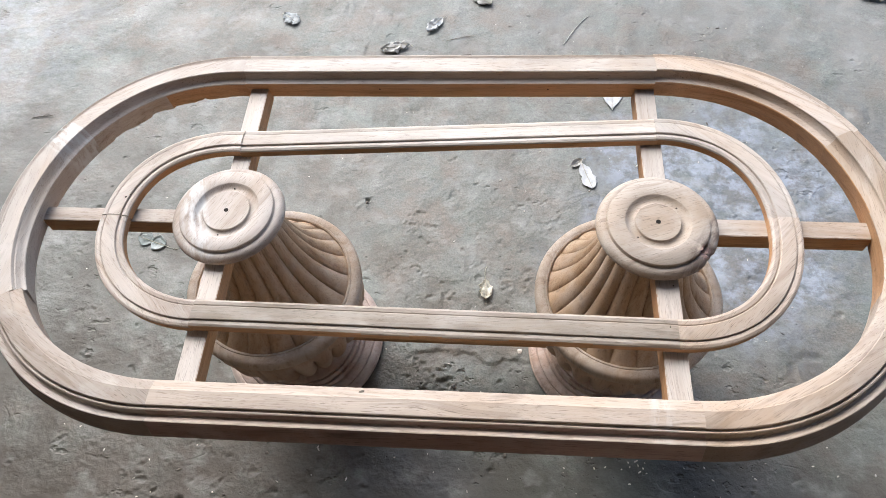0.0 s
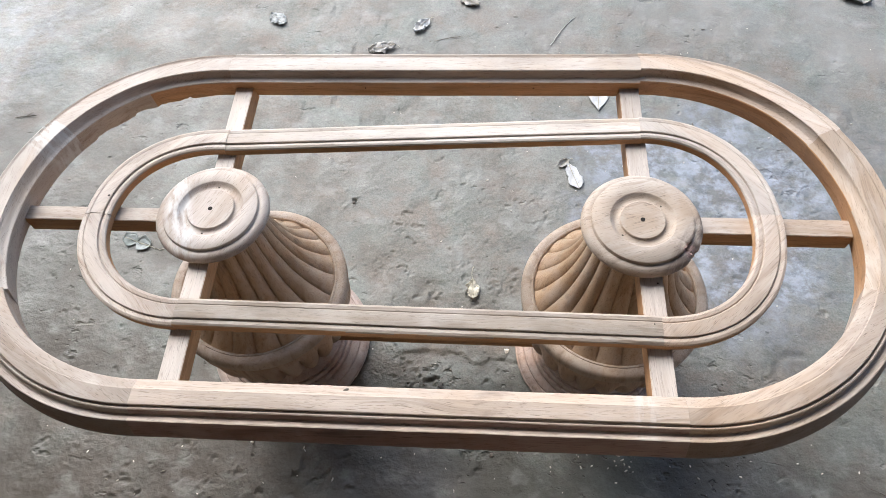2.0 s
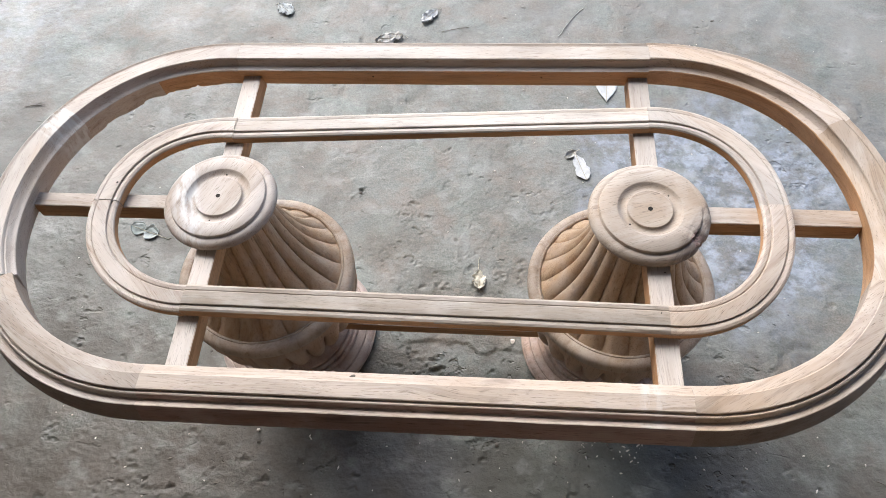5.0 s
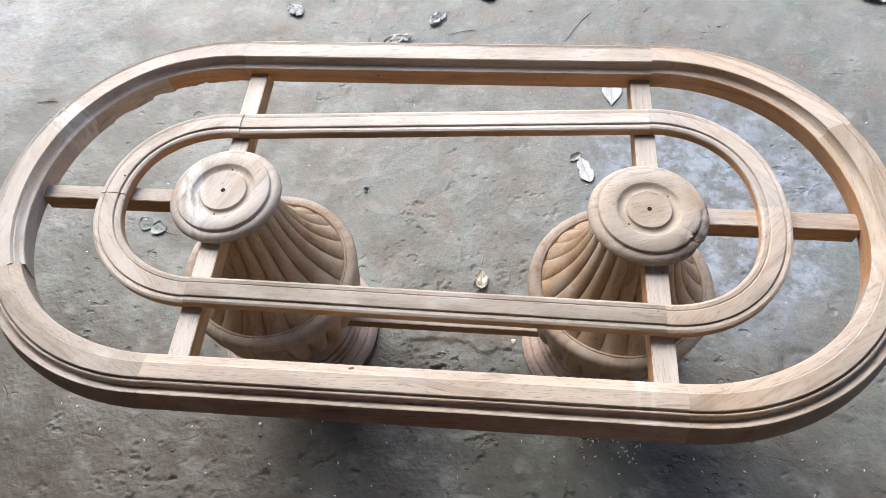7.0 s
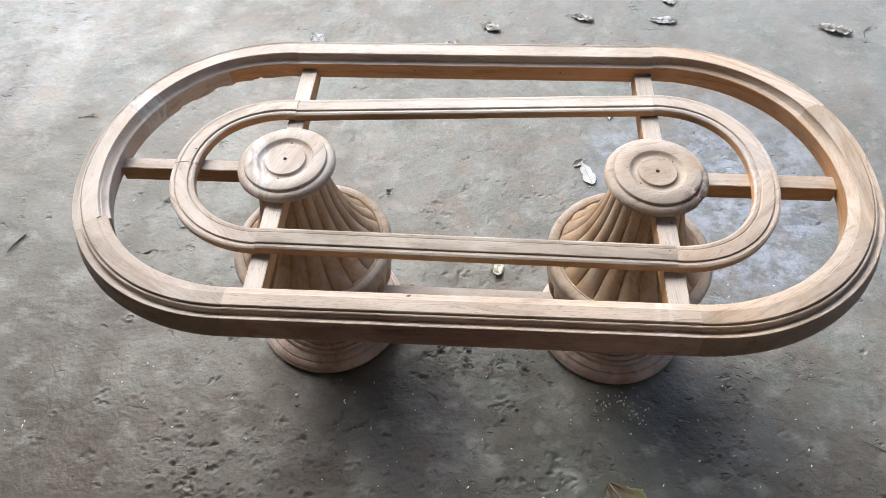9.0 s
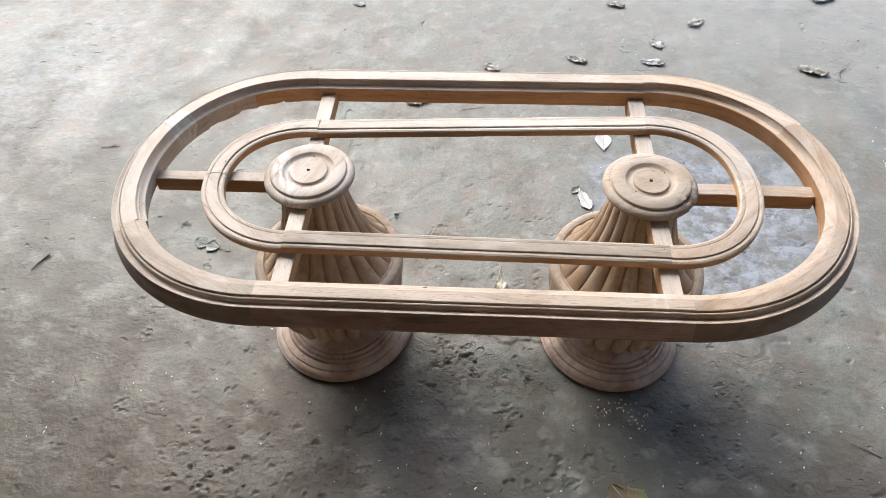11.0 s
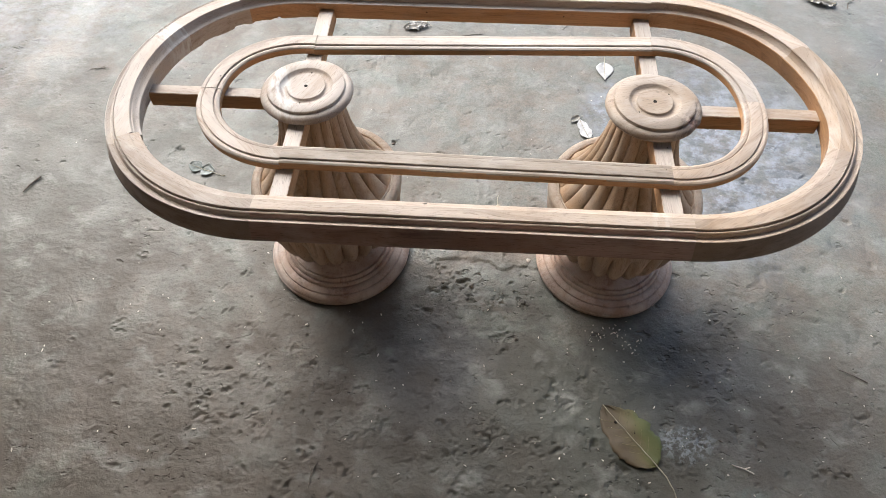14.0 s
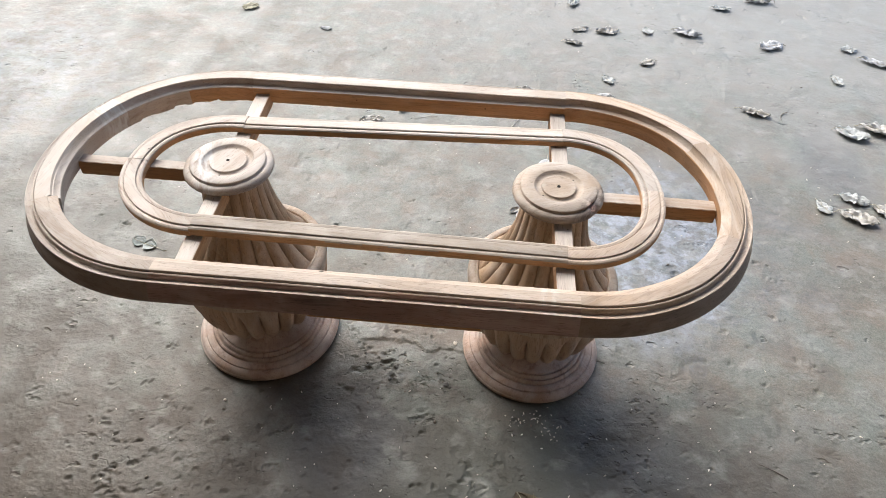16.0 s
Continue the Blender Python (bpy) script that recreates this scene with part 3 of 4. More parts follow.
GAP = 0.006
# the front rail's fascia takes the darker wood, stain and shade in one colour
rim_piece("outer_rail", straight(-OUT_S + 0.0001, -OUT_R, OUT_S - 0.0001, -OUT_R, -1, 40), WHOLE, WOOD_PATCHED, 0, 3, frame_turn, raw=STAIN_SHADE, test=past(0.037))
rim_piece("outer_rail", straight(-OUT_S + 0.0001, OUT_R, OUT_S - 0.0001, OUT_R, 1, 40), BACK, WOOD_SAP, 0, 4, frame_turn, raw=SIDE_SHADE, test=under(TOP - 0.021))
ARCS = [(-1, 90, 149, fading(BACK, SOFT, 0.0, 0.6), WOOD, SIDE_SHADE, lambda c, n: under(TOP - 0.024)(c, n) and c.x > -OUT_S - 0.17),
        (-1, 149, 211, fading(SOFT, [(d, z + (0.004 if d < -0.006 and z > TOP - 0.03 else 0)) for d, z in SOFT], 0.1, 0.9), SAP_FILLED, None, None),
        # outward faces of the next two pieces carry painted shade
        (-1, 211, 270, fading(GENTLE, WHOLE, 0.6, 1.0), WOOD, FASCIA_SHADE, past(0.053)),
        (1, -90, -24, fading(WHOLE, GENTLE, 0.0, 0.45), WOOD_TAN, FASCIA_SHADE, past(0.053)),
        (1, -24, 29, fading(GENTLE, OUTER, 0.0, 0.8), WOOD_WARM, SIDE_SHADE, under(TOP - 0.004, -0.002)),
        (1, 29, 90, [(d + 0.0015, z) for d, z in OUTER], WOOD_TAN, SIDE_SHADE, under(TOP - 0.004, -0.002))]
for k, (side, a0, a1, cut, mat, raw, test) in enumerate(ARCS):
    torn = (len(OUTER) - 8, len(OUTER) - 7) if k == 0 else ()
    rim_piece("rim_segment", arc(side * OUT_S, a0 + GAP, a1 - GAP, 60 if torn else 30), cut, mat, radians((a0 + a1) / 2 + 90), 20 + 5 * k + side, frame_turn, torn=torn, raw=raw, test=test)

# inner rim, a little askew: offsets run from the middle of its width
INNER_TOP = 0.661
INNER = [(-0.0265, INNER_TOP - 0.0215), (-0.0270, INNER_TOP - 0.0070), (-0.0255, INNER_TOP - 0.0040), (-0.0215, INNER_TOP - 0.0022), (-0.0160, INNER_TOP - 0.0030),
         (-0.0142, INNER_TOP - 0.0048), (-0.0132, INNER_TOP - 0.0046), (-0.0126, INNER_TOP - 0.0006), (-0.0115, INNER_TOP), (0.0115, INNER_TOP), (0.0126, INNER_TOP - 0.0006),
         (0.0132, INNER_TOP - 0.0046), (0.0142, INNER_TOP - 0.0048), (0.0160, INNER_TOP - 0.0030), (0.0215, INNER_TOP - 0.0022), (0.0255, INNER_TOP - 0.0040),
         (0.0270, INNER_TOP - 0.0070), (0.0265, INNER_TOP - 0.0215)]
IL, IR = (-0.0145, 0.213, 0.1945), (0.011, 0.210, 0.2195)   # centre y and half axes of the two ends
XL, XR = -0.413, 0.416
still = Matrix.Identity(4)
rim_piece("inner_rail", straight(XL - 0.002, IL[0] - IL[2], XR + 0.002, IR[0] - IR[2], -1, 30), [(d, z + 0.0025) for d, z in INNER], WOOD_GREY, 0, 51, still, raw=SIDE_SHADE, test=lambda c, n: c.z < INNER_TOP - 0.003 and n.z < 0.6)
rim_piece("inner_rail", straight(XL - 0.0025, IL[0] + IL[2], XR + 0.0025, IR[0] + IR[2], 1, 30), [(d, z - 0.002) for d, z in INNER], WOOD_PALE, radians(3), 52, still, raw=SIDE_SHADE, test=lambda c, n: c.z < INNER_TOP - 0.012 and n.z < 0.6)
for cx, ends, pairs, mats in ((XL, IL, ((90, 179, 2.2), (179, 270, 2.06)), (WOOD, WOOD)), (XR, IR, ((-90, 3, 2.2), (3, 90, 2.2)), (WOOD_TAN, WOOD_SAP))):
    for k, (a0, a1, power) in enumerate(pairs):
        rim_piece("inner_segment", racetrack(cx, ends, a0 + GAP, a1 - GAP, 36, power), [(d, z - 0.0008 * k) for d, z in INNER], mats[k], radians((a0 + a1) / 2 + 90), 60 + 4 * k + int(cx * 9), still, raw=SIDE_SHADE, test=lambda c, n: c.z < INNER_TOP - 0.009 and n.z < 0.6)



def dots():
    """Nail heads, a knot and small blemishes in the wood."""
    for x, y, z, r, flat in ((-0.151, 0.343, 0.639, 0.0018, 1), (0.116, 0.347, 0.646, 0.0018, 1), (0.208, 0.348, 0.639, 0.0018, 1), (0.405, -0.200, 0.6635, 0.0013, 2), (0.424, -0.109, 0.637, 0.0015, 2),
                             (0.301, -0.340, 0.6805, 0.0012, 2), (-0.614, 0.031, 0.661, 0.0022, 2), (-0.606, 0.036, 0.661, 0.0013, 2)):
        bm = bmesh.new()
        squash = (1, 0.5, 1, 1) if flat == 1 else (1, 1, 0.4, 1)
        bmesh.ops.create_uvsphere(bm, u_segments=10, v_segments=6, radius=r, matrix=Matrix.Translation((x, y, z)) @ Matrix.Diagonal(squash))
        part("nail", bm, HOLE, table, "dark nail head", True)
    bm = bmesh.new()
    bmesh.ops.create_uvsphere(bm, u_segments=14, v_segments=8, radius=0.0045, matrix=Matrix.Translation((-0.090, -0.344, 0.6810)) @ turn_z(0.5) @ Matrix.Diagonal((1.3, 0.6, 0.14, 1)))
    part("knot", bm, TWIG, table, "small dark knot", True)


dots()


def bar(name, x0, y0, x1, y1, width, z0, z1, mat, seed):
    """A squared bar between two points of the plan."""
    d = Vector((x1 - x0, y1 - y0))
    bm = bmesh.new()
    box(bm, 0, d.length, -width / 2, width / 2, z0, z1, 0.0012)
    # the bar's sides and underside get the darker copy, their shade in its colour
    ob = part(name, bm, mat, table, "", False, Matrix.Translation((x0, y0, 0)) @ turn_z(math.atan2(d.y, d.x)), second_at=lambda c, n: n.z < 0.5)
    return grain(ob, Matrix.Identity(4), seed)


BAR0, BAR1 = 0.597, 0.637
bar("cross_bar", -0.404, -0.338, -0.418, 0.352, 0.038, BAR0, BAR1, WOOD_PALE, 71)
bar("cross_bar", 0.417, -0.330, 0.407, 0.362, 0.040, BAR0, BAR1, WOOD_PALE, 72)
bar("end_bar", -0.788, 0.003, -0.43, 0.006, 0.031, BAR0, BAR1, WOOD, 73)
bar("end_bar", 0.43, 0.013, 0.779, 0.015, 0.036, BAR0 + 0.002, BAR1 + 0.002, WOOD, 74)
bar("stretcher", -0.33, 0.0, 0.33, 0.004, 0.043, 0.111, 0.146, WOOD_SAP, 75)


def disc_profile(boss, rim):
    """The disc's top: a boss, a shallow turned ring round it, a flat, a step and a rounded edge."""
    w = rim - boss
    return [(0.0001, 0.6680), (boss - 0.0012, 0.6680), (boss, 0.6668), (boss + 0.0008, 0.6640), (boss + 0.25 * w, 0.6622), (boss + 0.55 * w, 0.6628), (boss + 0.85 * w, 0.6662), (rim, 0.6693), (rim + 0.0012, 0.6698),
            (0.0885, 0.6698), (0.0900, 0.6688), (0.0906, 0.6638), (0.0918, 0.6622), (0.0955, 0.6628), (0.1005, 0.6620), (0.1050, 0.6585), (0.1082, 0.6535), (0.1088, 0.6490),
            (0.1065, 0.6450), (0.1010, 0.6420), (0.0950, 0.6405), (0.0850, 0.6385), (0.0001, 0.6385)]


def pedestal(x, y, hole, spin, seed, top, mats, boss, rim, spread=1.0, chip=None):
    """A turned and carved pedestal: the fluted bell is the part, the other pieces hang on it."""
    m = Matrix.Translation((x, y, 0)) @ turn_z(spin)
    bell_keys = [(0.078, 0.640), (0.080, 0.605), (0.085, 0.565), (0.093, 0.520), (0.105, 0.475), (0.121, 0.430), (0.142, 0.390), (0.165, 0.357), (0.181, 0.338)]
    rows = curve_rows(bell_keys, 6)
    deep = []
    for k in range(len(rows)):
        t = k / (len(rows) - 1)
        deep.append(0.0012 + 0.0098 * min(1, t * 1.6) * (1 - max(0, (t - 0.9) / 0.1) ** 2 * 0.5))
    bm = bmesh.new()
    lathe(bm, rows, 400, 20, deep)
    bell = part("pedestal", bm, mats[0], table, "", True, m)
    grain(bell, UPRIGHT, seed)

    def piece(name, rows, n=96, lobes=0, depth=None, mat=mats[1], up=True, label="", k=0, sharp=0.55, tips=None):
        bm = bmesh.new()
        lathe(bm, rows, n, lobes, depth, 0.0, sharp, tips)
        ob = part(name, bm, mat, bell, label, True)
        return grain(ob, UPRIGHT if up else Matrix.Identity(4), seed + k)

    piece("band", [(0.176, 0.330), (0.176, 0.342), (0.1785, 0.3465), (0.182, 0.3475), (0.1835, 0.3455), (0.185, 0.3462), (0.196, 0.345), (0.2025, 0.3405), (0.2055, 0.332),
                   (0.2050, 0.320), (0.2025, 0.311), (0.196, 0.309), (0.176, 0.309), (0.176, 0.330)], 96, mat=WOOD_WARM, k=1)
    bowl = curve_rows([(0.2005, 0.312), (0.201, 0.285), (0.198, 0.245), (0.190, 0.205), (0.178, 0.172), (0.168, 0.152), (0.156, 0.140), (0.134, 0.136), (0.090, 0.139)], 6)
    depths, tips = [], []
    for r, z in bowl:
        depths.append(0.020 * min(1, max(0, (0.292 - z) / 0.045)))
        tips.append(0.012 * min(1, max(0, (0.168 - z) / 0.030)) ** 2)
    piece("bowl", bowl, 480, 24, depths, PETALWOOD, k=2, sharp=0.6, tips=tips)
    foot = [(0.096, 0.138), (0.093, 0.118), (0.096, 0.099), (0.104, 0.0865), (0.116, 0.0775), (0.130, 0.0720), (0.1400, 0.0698), (0.1440, 0.0672), (0.1450, 0.0600), (0.1478, 0.0615), (0.1512, 0.0630), (0.1545, 0.0605),
            (0.1560, 0.0555), (0.1562, 0.0505), (0.1592, 0.0522), (0.1625, 0.0540), (0.1658, 0.0518), (0.1674, 0.0470), (0.1677, 0.0425), (0.1710, 0.0442), (0.1770, 0.0432), (0.1830, 0.0408), (0.1872, 0.0382), (0.1885, 0.0335),
            (0.1908, 0.0345), (0.1960, 0.0330), (0.2015, 0.0280), (0.2052, 0.0225), (0.2056, 0.0195), (0.2078, 0.0185), (0.2090, 0.0135), (0.2078, 0.0085), (0.2030, 0.0055), (0.1960, 0.0040), (0.1930, -0.001), (0.0, -0.001)]
    piece("foot", [(r * spread, z) for r, z in foot], 96, mat=FOOTWOOD, k=3)
    bm = bmesh.new()
    lathe(bm, disc_profile(boss, rim), 200)
    broken = None
    if chip is not None:
        def hurt(p):
            a = (math.atan2(p.y, p.x) - chip + math.pi) % (2 * math.pi) - math.pi
            return max(0.0, 1 - (a / 0.17) ** 2) * min(1.0, max(0.0, (math.hypot(p.x, p.y) - 0.082) / 0.008))
        for v in bm.verts:
            k = hurt(v.co) * max(0.0, 0.55 + 1.1 * noise.noise(v.co * 130) + 0.7 * noise.noise(v.co * 320))
            v.co.z -= 0.0055 * k
            v.co.xy *= 1 - 0.045 * k
        broken = lambda c, n: hurt(c) * (0.6 + noise.noise(c * 160)) > 0.30
    disc = grain(part("top_disc", bm, mats[2], bell, "turned raw wood disc with a bored centre", True, None, 38, broken, STAIN_SHADE), Matrix.Identity(4), seed + 4)
    disc.matrix_world = Matrix.Translation((hole[0], hole[1], top)) @ turn_z(spin)
    bm = bmesh.new()
    bmesh.ops.create_cone(bm, cap_ends=True, segments=20, radius1=0.0042, radius2=0.0042, depth=0.003, matrix=Matrix.Translation((0, 0, 0.6670)))
    hole_ob = part("bore", bm, HOLE, bell, "dark bored centre hole")
    hole_ob.matrix_world = disc.matrix_world.copy()
    for a in (0.4, 3.5):
        bm = bmesh.new()
        bmesh.ops.create_cone(bm, cap_ends=True, segments=10, radius1=0.0016, radius2=0.0016, depth=0.002, matrix=Matrix.Translation(((boss + 0.008) * math.cos(a), (boss + 0.008) * math.sin(a), 0.6622)))
        nail = part("nail_hole", bm, HOLE, bell)
        nail.matrix_world = disc.matrix_world.copy()
    return bell


pedestal(-0.405, 0.016, (-0.401, 0.002), radians(64), 81, 0.0, (CARVED, WOOD, WOOD_FILLED), 0.0450, 0.0620, 1.015)
pedestal(0.404, 0.027, (0.401, 0.002), radians(20), 91, 0.002, (CARVED, WOOD, WOOD_SCUFFED), 0.0405, 0.0580, 0.985, radians(-36 - 20))


# ---- leaves, twigs and chips on the slab ----
def ground(x, y):
    return float(floor_height(np.array([x]), np.array([y]))[0])


def dry_leaf(x, y, length, width, heading, mat, curl=0.5, stem=0.4, seed=0, crumple=0.4, label="", peak=0.8, ragged=0.35, blunt=0.75, waist=0.0):
    """A fallen leaf: a cupped, ragged blade with a midrib and a stalk. heading: degrees from the blade's tip to its stalk."""
    rng = random.Random(seed)
    leaf = tagged(new("fallen_leaf"), label or "curled dry leaf lying on the concrete floor", "leaf", "fallen leaves")
    nl, nw = 20, 10
    bm = bmesh.new()
    grid = []
    for i in range(nl + 1):
        t = i / nl
        half = width / 2 * (math.sin(math.pi * t ** peak) ** blunt if 0 < t < 1 else 0.02) * (1 + 0.28 * ragged * rng.uniform(-1, 1)) * (1 - waist * math.exp(-((t - 0.5) / 0.10) ** 2))
        row = []
        for j in range(nw + 1):
            s = 2 * j / nw - 1
            w = crumple * (noise.noise((t * 3 + seed * 3.7, s * 2, seed)) + 0.7 * noise.noise((t * 8, s * 4 + seed, 4.0)) + 0.35 * noise.noise((t * 17, s * 9, seed + 0.5)))
            edge = 1 + ragged * noise.noise((t * 7, (1 if s > 0 else -1) * 3.0, seed * 1.7)) * abs(s)
            up = 0.34 * curl * half * abs(s) ** 1.6 * (1 if s > 0 else 0.3) + 0.17 * length * w + curl * 0.05 * length * (2 * t - 1) ** 2
            row.append(bm.verts.new(((t - 0.5) * length + 0.04 * length * noise.noise((s * 3, seed, t * 5)), s * half * edge * (1 - 0.25 * curl * abs(s)), up)))
        grid.append(row)
    for a, b in zip(grid, grid[1:]):
        for j in range(nw):
            bm.faces.new((a[j], b[j], b[j + 1], a[j + 1]))
    low = min(v.co.z for v in bm.verts)
    for v in bm.verts:
        v.co.z -= low
    mid = [row[nw // 2].co.copy() for row in grid]
    leaf.matrix_world = Matrix.Translation((x, y, ground(x, y) + 0.0012)) @ turn_z(radians(heading))
    blade = part("blade", bm, mat, leaf, "", True)
    sol = blade.modifiers.new("thickness", "SOLIDIFY")
    sol.thickness, sol.offset = 0.0007, 1.0
    bm = bmesh.new()
    pts = [p + Vector((0, 0, 0.001)) for p in mid[::2]]
    end = pts[-1]
    for k in range(1, 6):
        u = k / 5
        pts.append(Vector((end.x + stem * length * u, end.y + 0.10 * length * u * u * rng.uniform(-1, 1), max(0.0016, end.z * (1 - u)))))
    tube(bm, pts, 0.0006 + 0.006 * length, 0.0005)
    part("midrib", bm, STALK, leaf, "thin pale stalk and midrib", True)
    return leaf


def tube(bm, pts, r0, r1, n=6):
    rings = []
    for i, p in enumerate(pts):
        t = (pts[min(i + 1, len(pts) - 1)] - pts[max(i - 1, 0)]).normalized()
        side = t.cross(Vector((0, 0, 1)))
        side = side.normalized() if side.length > 1e-4 else Vector((1, 0, 0))
        up = side.cross(t)
        r = r0 + (r1 - r0) * (1 - i / (len(pts) - 1)) * 0.5 if len(pts) > 1 else r0
        rings.append([bm.verts.new(p + r * (math.cos(a) * side + math.sin(a) * up)) for a in (2 * math.pi * k / n for k in range(n))])
    for a, b in zip(rings, rings[1:]):
        for k in range(n):
            bm.faces.new((a[k], a[(k + 1) % n], b[(k + 1) % n], b[k]))
    bm.faces.new(rings[0])
    bm.faces.new(rings[-1][::-1])


def twig(x, y, length, heading, r=0.0018, bend=0.15, seed=0, fork=False, mat=TWIG, label="thin dark dry twig on the concrete floor"):
    rng = random.Random(seed)
    ob = tagged(new("twig"), label, "twig", "twigs")
    ob.matrix_world = Matrix.Translation((x, y, ground(x, y) + r + 0.0008)) @ turn_z(radians(heading))
    bm = bmesh.new()
    pts = [Vector(((t - 0.5) * length, bend * length * math.sin(2.2 * t + rng.uniform(-0.1, 0.1)), 0.002 * rng.random())) for t in (k / 8 for k in range(9))]
    tube(bm, pts, r, r * 0.6)
    part("stick", bm, mat, ob, "", True)
    if fork:
        bm = bmesh.new()
        a = pts[4]
        tube(bm, [a, a + Vector((0.12 * length, 0.07 * length, 0.001)), a + Vector((0.26 * length, 0.2 * length, 0.0))], r * 0.8, r * 0.4)
        part("side_shoot", bm, mat, ob, "", True)
    return ob


WHITE = "ashen white dry leaf curled on the concrete floor"
BROWN = "crumpled brown dry leaf on the concrete floor"
LEAVES = [
    (-0.155, 1.268, 0.085, 0.045, 55, LEAF_ASH, 0.4, 0.5, WHITE),
    (-0.290, 1.150, 0.100, 0.060, 15, LEAF_BROWN, 0.9, 0.3, BROWN),
    (0.012, 1.405, 0.085, 0.055, 150, LEAF_BROWN, 0.8, 0.3, BROWN), (-0.699, 1.300, 0.080, 0.060, 140, LEAF_GREY, 0.8, 0.2, BROWN),
    (0.720, 1.468, 0.100, 0.055, 175, LEAF_ASH, 0.6, 0.3, WHITE), (0.388, 1.474, 0.100, 0.045, 160, LEAF_BROWN, 0.6, 0.4, BROWN),
    (1.388, 1.428, 0.130, 0.060, 160, LEAF_BROWN, 0.8, 0.4, BROWN), (0.752, 1.612, 0.075, 0.060, 120, LEAF_GREY, 0.8, 0.3, BROWN),
    (0.954, 1.795, 0.090, 0.055, 30, LEAF_BROWN, 0.7, 0.4, BROWN), (0.600, 1.945, 0.090, 0.050, 165, LEAF_BROWN, 0.6, 0.4, BROWN),
    (0.640, 2.085, 0.090, 0.045, 20, LEAF_BROWN, 0.6, 0.3, BROWN), (0.779, 2.083, 0.120, 0.070, 10, LEAF_BROWN, 0.7, 0.2, BROWN),
    (0.988, 2.112, 0.070, 0.060, 90, LEAF_GREY, 0.7, 0.2, BROWN), (1.190, 2.120, 0.150, 0.070, 165, LEAF_ASH, 0.5, 0.2, WHITE),
    (1.420, 2.430, 0.100, 0.060, 170, LEAF_GREY, 0.6, 0.2, BROWN), (1.602, 2.048, 0.130, 0.090, 20, LEAF_ASH, 0.7, 0.3, WHITE),
    (1.988, 2.065, 0.080, 0.060, 0, LEAF_GREY, 0.7, 0.3, BROWN), (2.080, 1.945, 0.150, 0.070, 150, LEAF_ASH, 0.6, 0.2, WHITE),
    (1.838, 1.752, 0.090, 0.060, 100, LEAF_GREY, 0.7, 0.3, BROWN), (1.770, 1.310, 0.140, 0.090, 150, LEAF_GREY, 0.7, 0.2, BROWN),
    (1.915, 1.350, 0.190, 0.120, 160, LEAF_BROWN, 0.8, 0.2, BROWN), (1.513, 0.814, 0.080, 0.060, 110, LEAF_GREY, 0.7, 0.4, BROWN),
    (1.642, 0.872, 0.110, 0.070, 160, LEAF_GREY, 0.8, 0.3, BROWN), (1.625, 0.762, 0.140, 0.080, 155, LEAF_BROWN, 0.8, 0.2, BROWN),
    (1.740, 0.815, 0.100, 0.070, 140, LEAF_BROWN, 0.7, 0.2, BROWN), (1.645, 2.561, 0.160, 0.070, 5, LEAF_BROWN, 0.7, 0.2, BROWN),
    (0.617, 2.390, 0.110, 0.060, 75, LEAF_GREY, 0.8, 0.2, BROWN), (-1.108, 2.095, 0.085, 0.075, 20, LEAF_STRAW, 0.5, 0.1, WHITE),
    (-0.660, 1.922, 0.060, 0.035, 170, LEAF_ASH, 0.5, 0.2, WHITE), (1.148, -0.448, 0.085, 0.070, -80, LEAF_STRAW, 0.6, 0.35, "straw-yellow dry leaf lying on the concrete floor"),
]
for k, (x, y, length, width, heading, mat, curl, stem, label) in enumerate(LEAVES):
    dry_leaf(x, y, length, width, heading, mat, 0.5 * curl, 0.5 * stem, 14 + k, 0.55, label, 0.9, 0.5, 0.6)

# the flat pale leaves and the small crumpled one beside the table's feet
dry_leaf(0.372, 0.602, 0.100, 0.056, 108, LEAF_ASH, 0.5, 0.25, 211, 0.13, WHITE, 0.8, 0.25, 0.62, 0.25)
dry_leaf(0.342, 0.650, 0.044, 0.038, 40, LEAF_BROWN, 1.6, 0.3, 212, 0.35, WHITE, 0.9, 0.15, 0.5)
dry_leaf(0.463, 0.922, 0.105, 0.074, 88, LEAF_ASH, 0.4, 0.35, 213, 0.13, WHITE, 1.45, 0.12, 0.85)
dry_leaf(0.078, 0.195, 0.062, 0.052, 95, LEAF_PALE, 1.0, 0.7, 215, 0.75, "small crumpled straw-coloured leaf with a long stalk, on the floor", 0.8, 0.5)

# the grey-green leaf with two lobes, and the large leaf in front of the table
dry_leaf(-0.945, 0.318, 0.095, 0.066, -18, LEAF_LOBED, 0.8, 0.45, 301, 0.30, "grey-green two-lobed dry leaf on the floor", 1.0, 0.15, 0.36, 0.72)


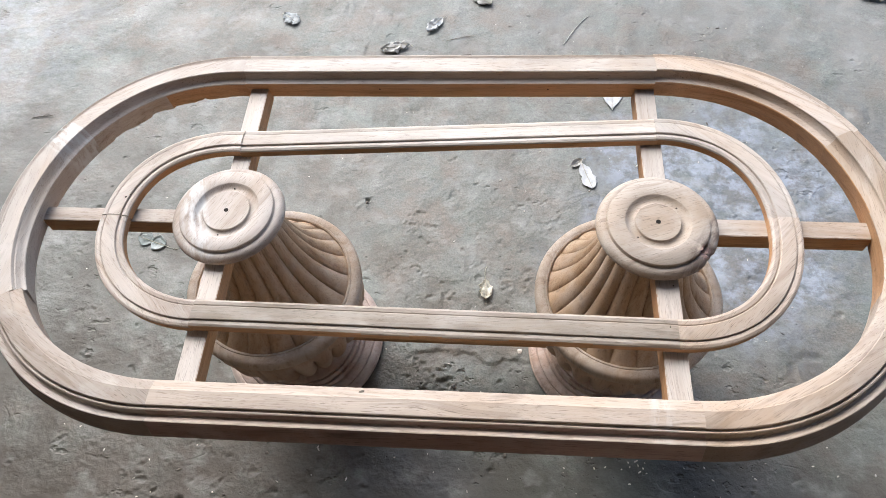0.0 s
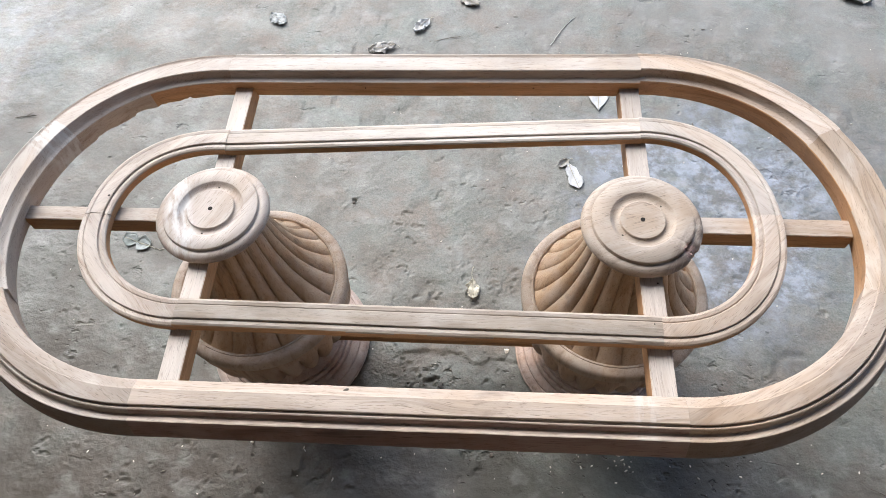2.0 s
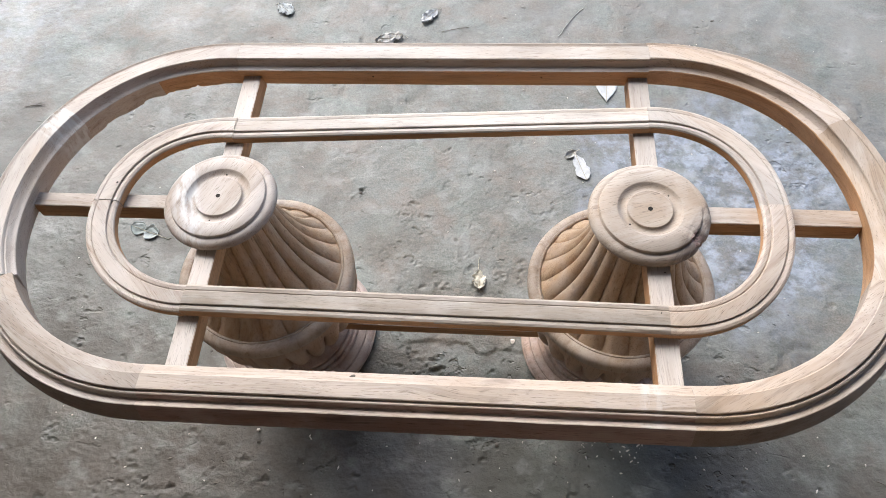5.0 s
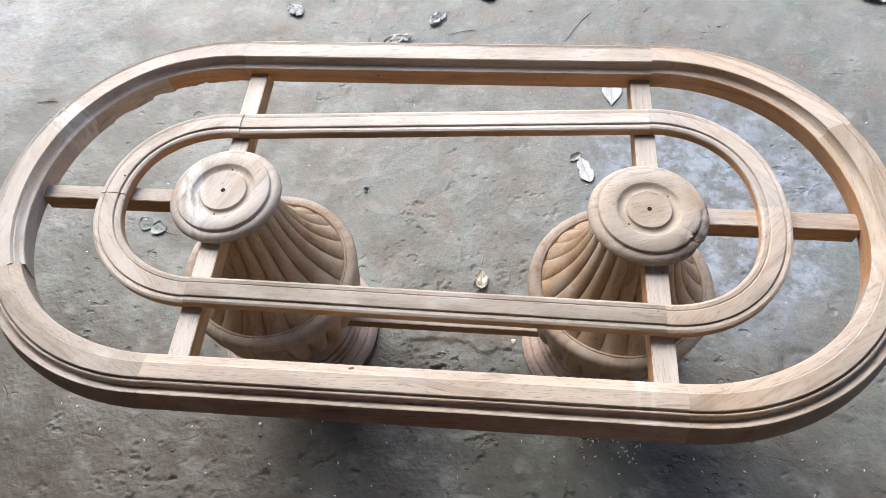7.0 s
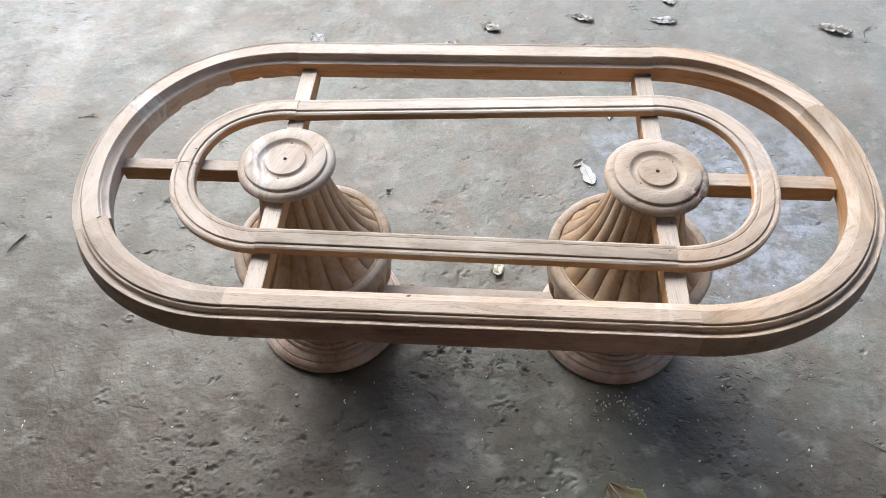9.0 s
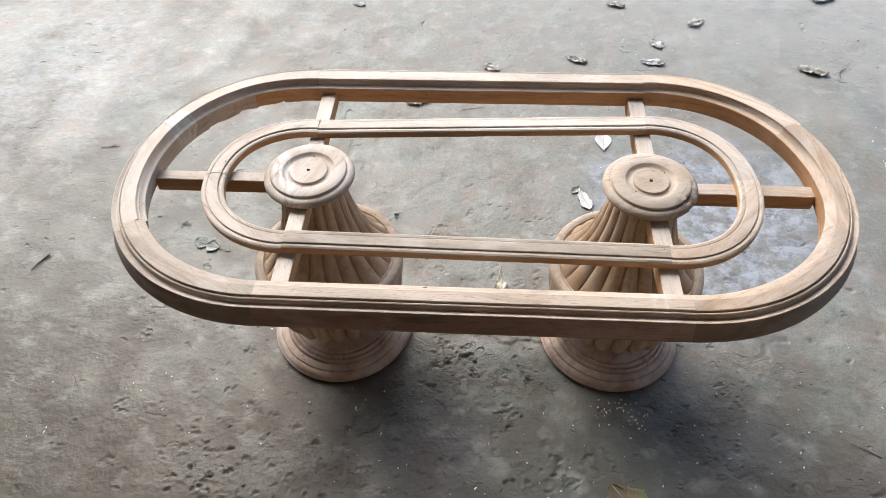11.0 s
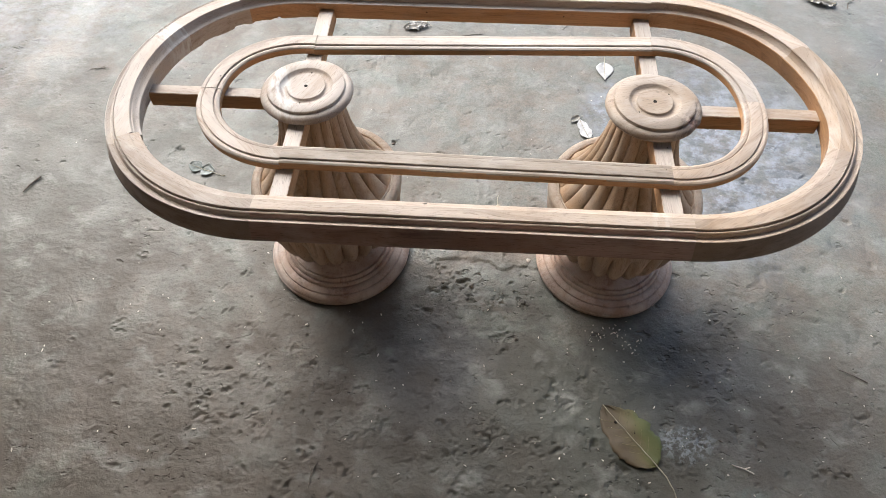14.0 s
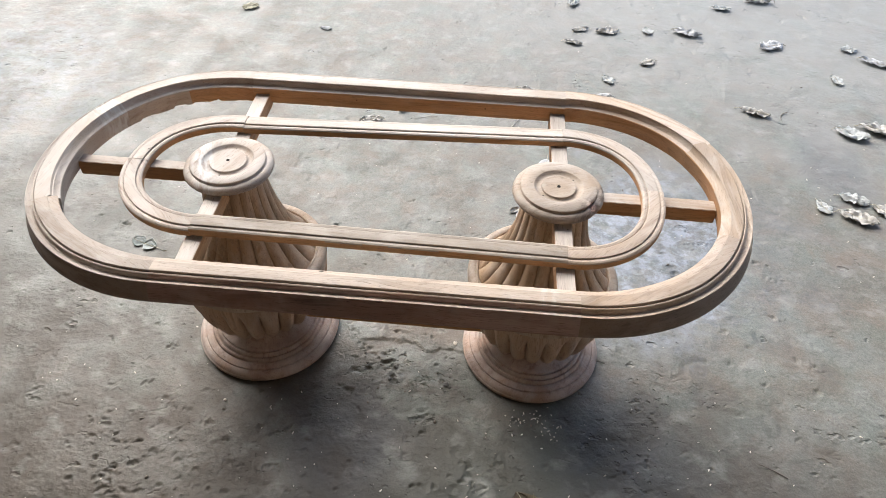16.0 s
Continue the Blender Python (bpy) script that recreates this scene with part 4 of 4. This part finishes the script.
def large_leaf():
    x, y, length, width, heading = 0.441, -0.525, 0.200, 0.126, math.degrees(math.atan2(-0.152, 0.124))
    leaf = dry_leaf(x, y, length, width, heading, LEAF_TURNING, 0.10, 0.42, 77, 0.16, "large fallen leaf turning from green to brown, on the concrete floor", 1.15, 0.22, 0.55)
    for k, (u, v, r) in enumerate(((-0.045, -0.008, 0.0042), (0.005, 0.012, 0.0022))):
        bm = bmesh.new()
        bmesh.ops.create_uvsphere(bm, u_segments=10, v_segments=6, radius=r, matrix=Matrix.Translation((u, v, 0.0105)) @ Matrix.Diagonal((1, 1, 0.35, 1)))
        part("eaten_spot", bm, HOLE, leaf, "small dark eaten spot")
    for k in range(5):
        for side in (-1, 1):
            bm = bmesh.new()
            u = -0.06 + 0.026 * k
            tube(bm, [Vector((u + 0.02, 0, 0.009)), Vector((u + 0.005, side * 0.018, 0.0092)), Vector((u - 0.012, side * 0.034, 0.0105))], 0.0005, 0.0003, 4)
            part("vein", bm, VEIN, leaf)


large_leaf()

twig(-1.495, 0.205, 0.075, 60, 0.003, 0.12, 1)
twig(0.358, 1.245, 0.17, 55, 0.0017, 0.08, 2, mat=LEAF_BROWN, label="thin grey-brown dry twig on the concrete floor")
twig(-0.057, 1.203, 0.10, 12, 0.0011, 0.06, 3)
twig(-1.493, 0.802, 0.075, 5, 0.0015, 0.06, 4, True)
twig(1.065, -0.311, 0.075, -28, 0.0016, 0.05, 5)
twig(0.718, -0.595, 0.055, -25, 0.0019, 0.10, 6, True, CHIP, "small pale forked twig on the concrete floor")
twig(0.85, -0.72, 0.036, -50, 0.0018, 0.1, 7, True, CHIP, "small pale forked twig on the concrete floor")
twig(-0.36, -0.69, 0.07, 75, 0.0014, 0.1, 8, True)
twig(-0.059, 1.113, 0.09, 10, 0.0012, 0.08, 9)
twig(1.522, 1.413, 0.07, 40, 0.002, 0.4, 10)


def pebble(x, y, size, mat, seed, label):
    """A small knocked-off lump of grit with broken faces."""
    rng = random.Random(seed)
    bm = bmesh.new()
    bmesh.ops.create_icosphere(bm, subdivisions=2, radius=size)
    for v in bm.verts:
        v.co *= 1 + 0.55 * noise.noise(v.co / size * 0.9 + Vector((seed, 0, 0)))
        v.co.z *= 0.6
    low = min(v.co.z for v in bm.verts)
    ob = part("pebble", bm, mat, m=Matrix.Translation((x, y, ground(x, y) - low - 0.0008)) @ turn_z(rng.uniform(0, 6)))
    return tagged(ob, label, "pebble", "pebbles")


GRIT = plain_material("grey_grit", (0.10, 0.095, 0.085), (0.19, 0.18, 0.165), 90.0, 0.9)
for k, (x, y, size, mat) in enumerate(((0.160, -0.136, 0.0085, GRIT), (0.144, -0.262, 0.0055, TWIG), (0.176, 0.014, 0.0070, CHIP), (0.006, -0.092, 0.0065, GRIT), (-0.004, -0.140, 0.0055, GRIT),
                                       (-0.455, -0.292, 0.0050, TWIG), (-0.462, -0.262, 0.0048, CHIP), (-0.590, -0.512, 0.0045, TWIG), (0.700, -0.166, 0.0050, GRIT), (-0.300, 0.480, 0.0050, TWIG))):
    pebble(x, y, size, mat, 31 + k, "small pale chip of wood on the floor" if mat is CHIP else "small dark lump of grit on the floor")


def chips(name, count, spots, mat, size, seed, label):
    """Loose crumbs too small to pick apart, in one mesh."""
    rng = random.Random(seed)
    bm = bmesh.new()
    for _ in range(count):
        x0, y0, sx, sy = rng.choice(spots)
        x, y = rng.gauss(x0, sx), rng.gauss(y0, sy)
        s = size * rng.uniform(0.4, 1.3)
        m = Matrix.Translation((x, y, ground(x, y) + 0.3 * s)) @ Euler((rng.uniform(-0.4, 0.4), rng.uniform(-0.4, 0.4), rng.uniform(0, 6))).to_matrix().to_4x4() @ Matrix.Diagonal((s * rng.uniform(1, 2.4), s * 0.8, s * 0.6, 1))
        bmesh.ops.create_icosphere(bm, subdivisions=1, radius=0.5, matrix=m)
    return tagged(part(name, bm, mat), label, "debris", kind="stuff")


chips("wood_chips", 55, [(0.40, -0.225, 0.035, 0.012), (0.45, -0.25, 0.07, 0.035)], CHIP, 0.0045, 5, "pale wood crumbs scattered on the floor")
chips("sawdust_crumbs", 420, [(0, 0.3, 1.0, 0.7), (-0.4, -0.4, 0.5, 0.25), (0.6, -0.5, 0.4, 0.2), (1.0, 1.0, 0.6, 0.5)], CHIP, 0.0045, 6, "pale wood crumbs scattered on the floor")
chips("dirt_crumbs", 150, [(0, 0.5, 1.1, 0.8), (-0.5, -0.4, 0.5, 0.3), (0.9, 1.2, 0.6, 0.5), (0.05, -0.12, 0.12, 0.05)], TWIG, 0.0055, 7, "dark dirt crumbs scattered on the floor")
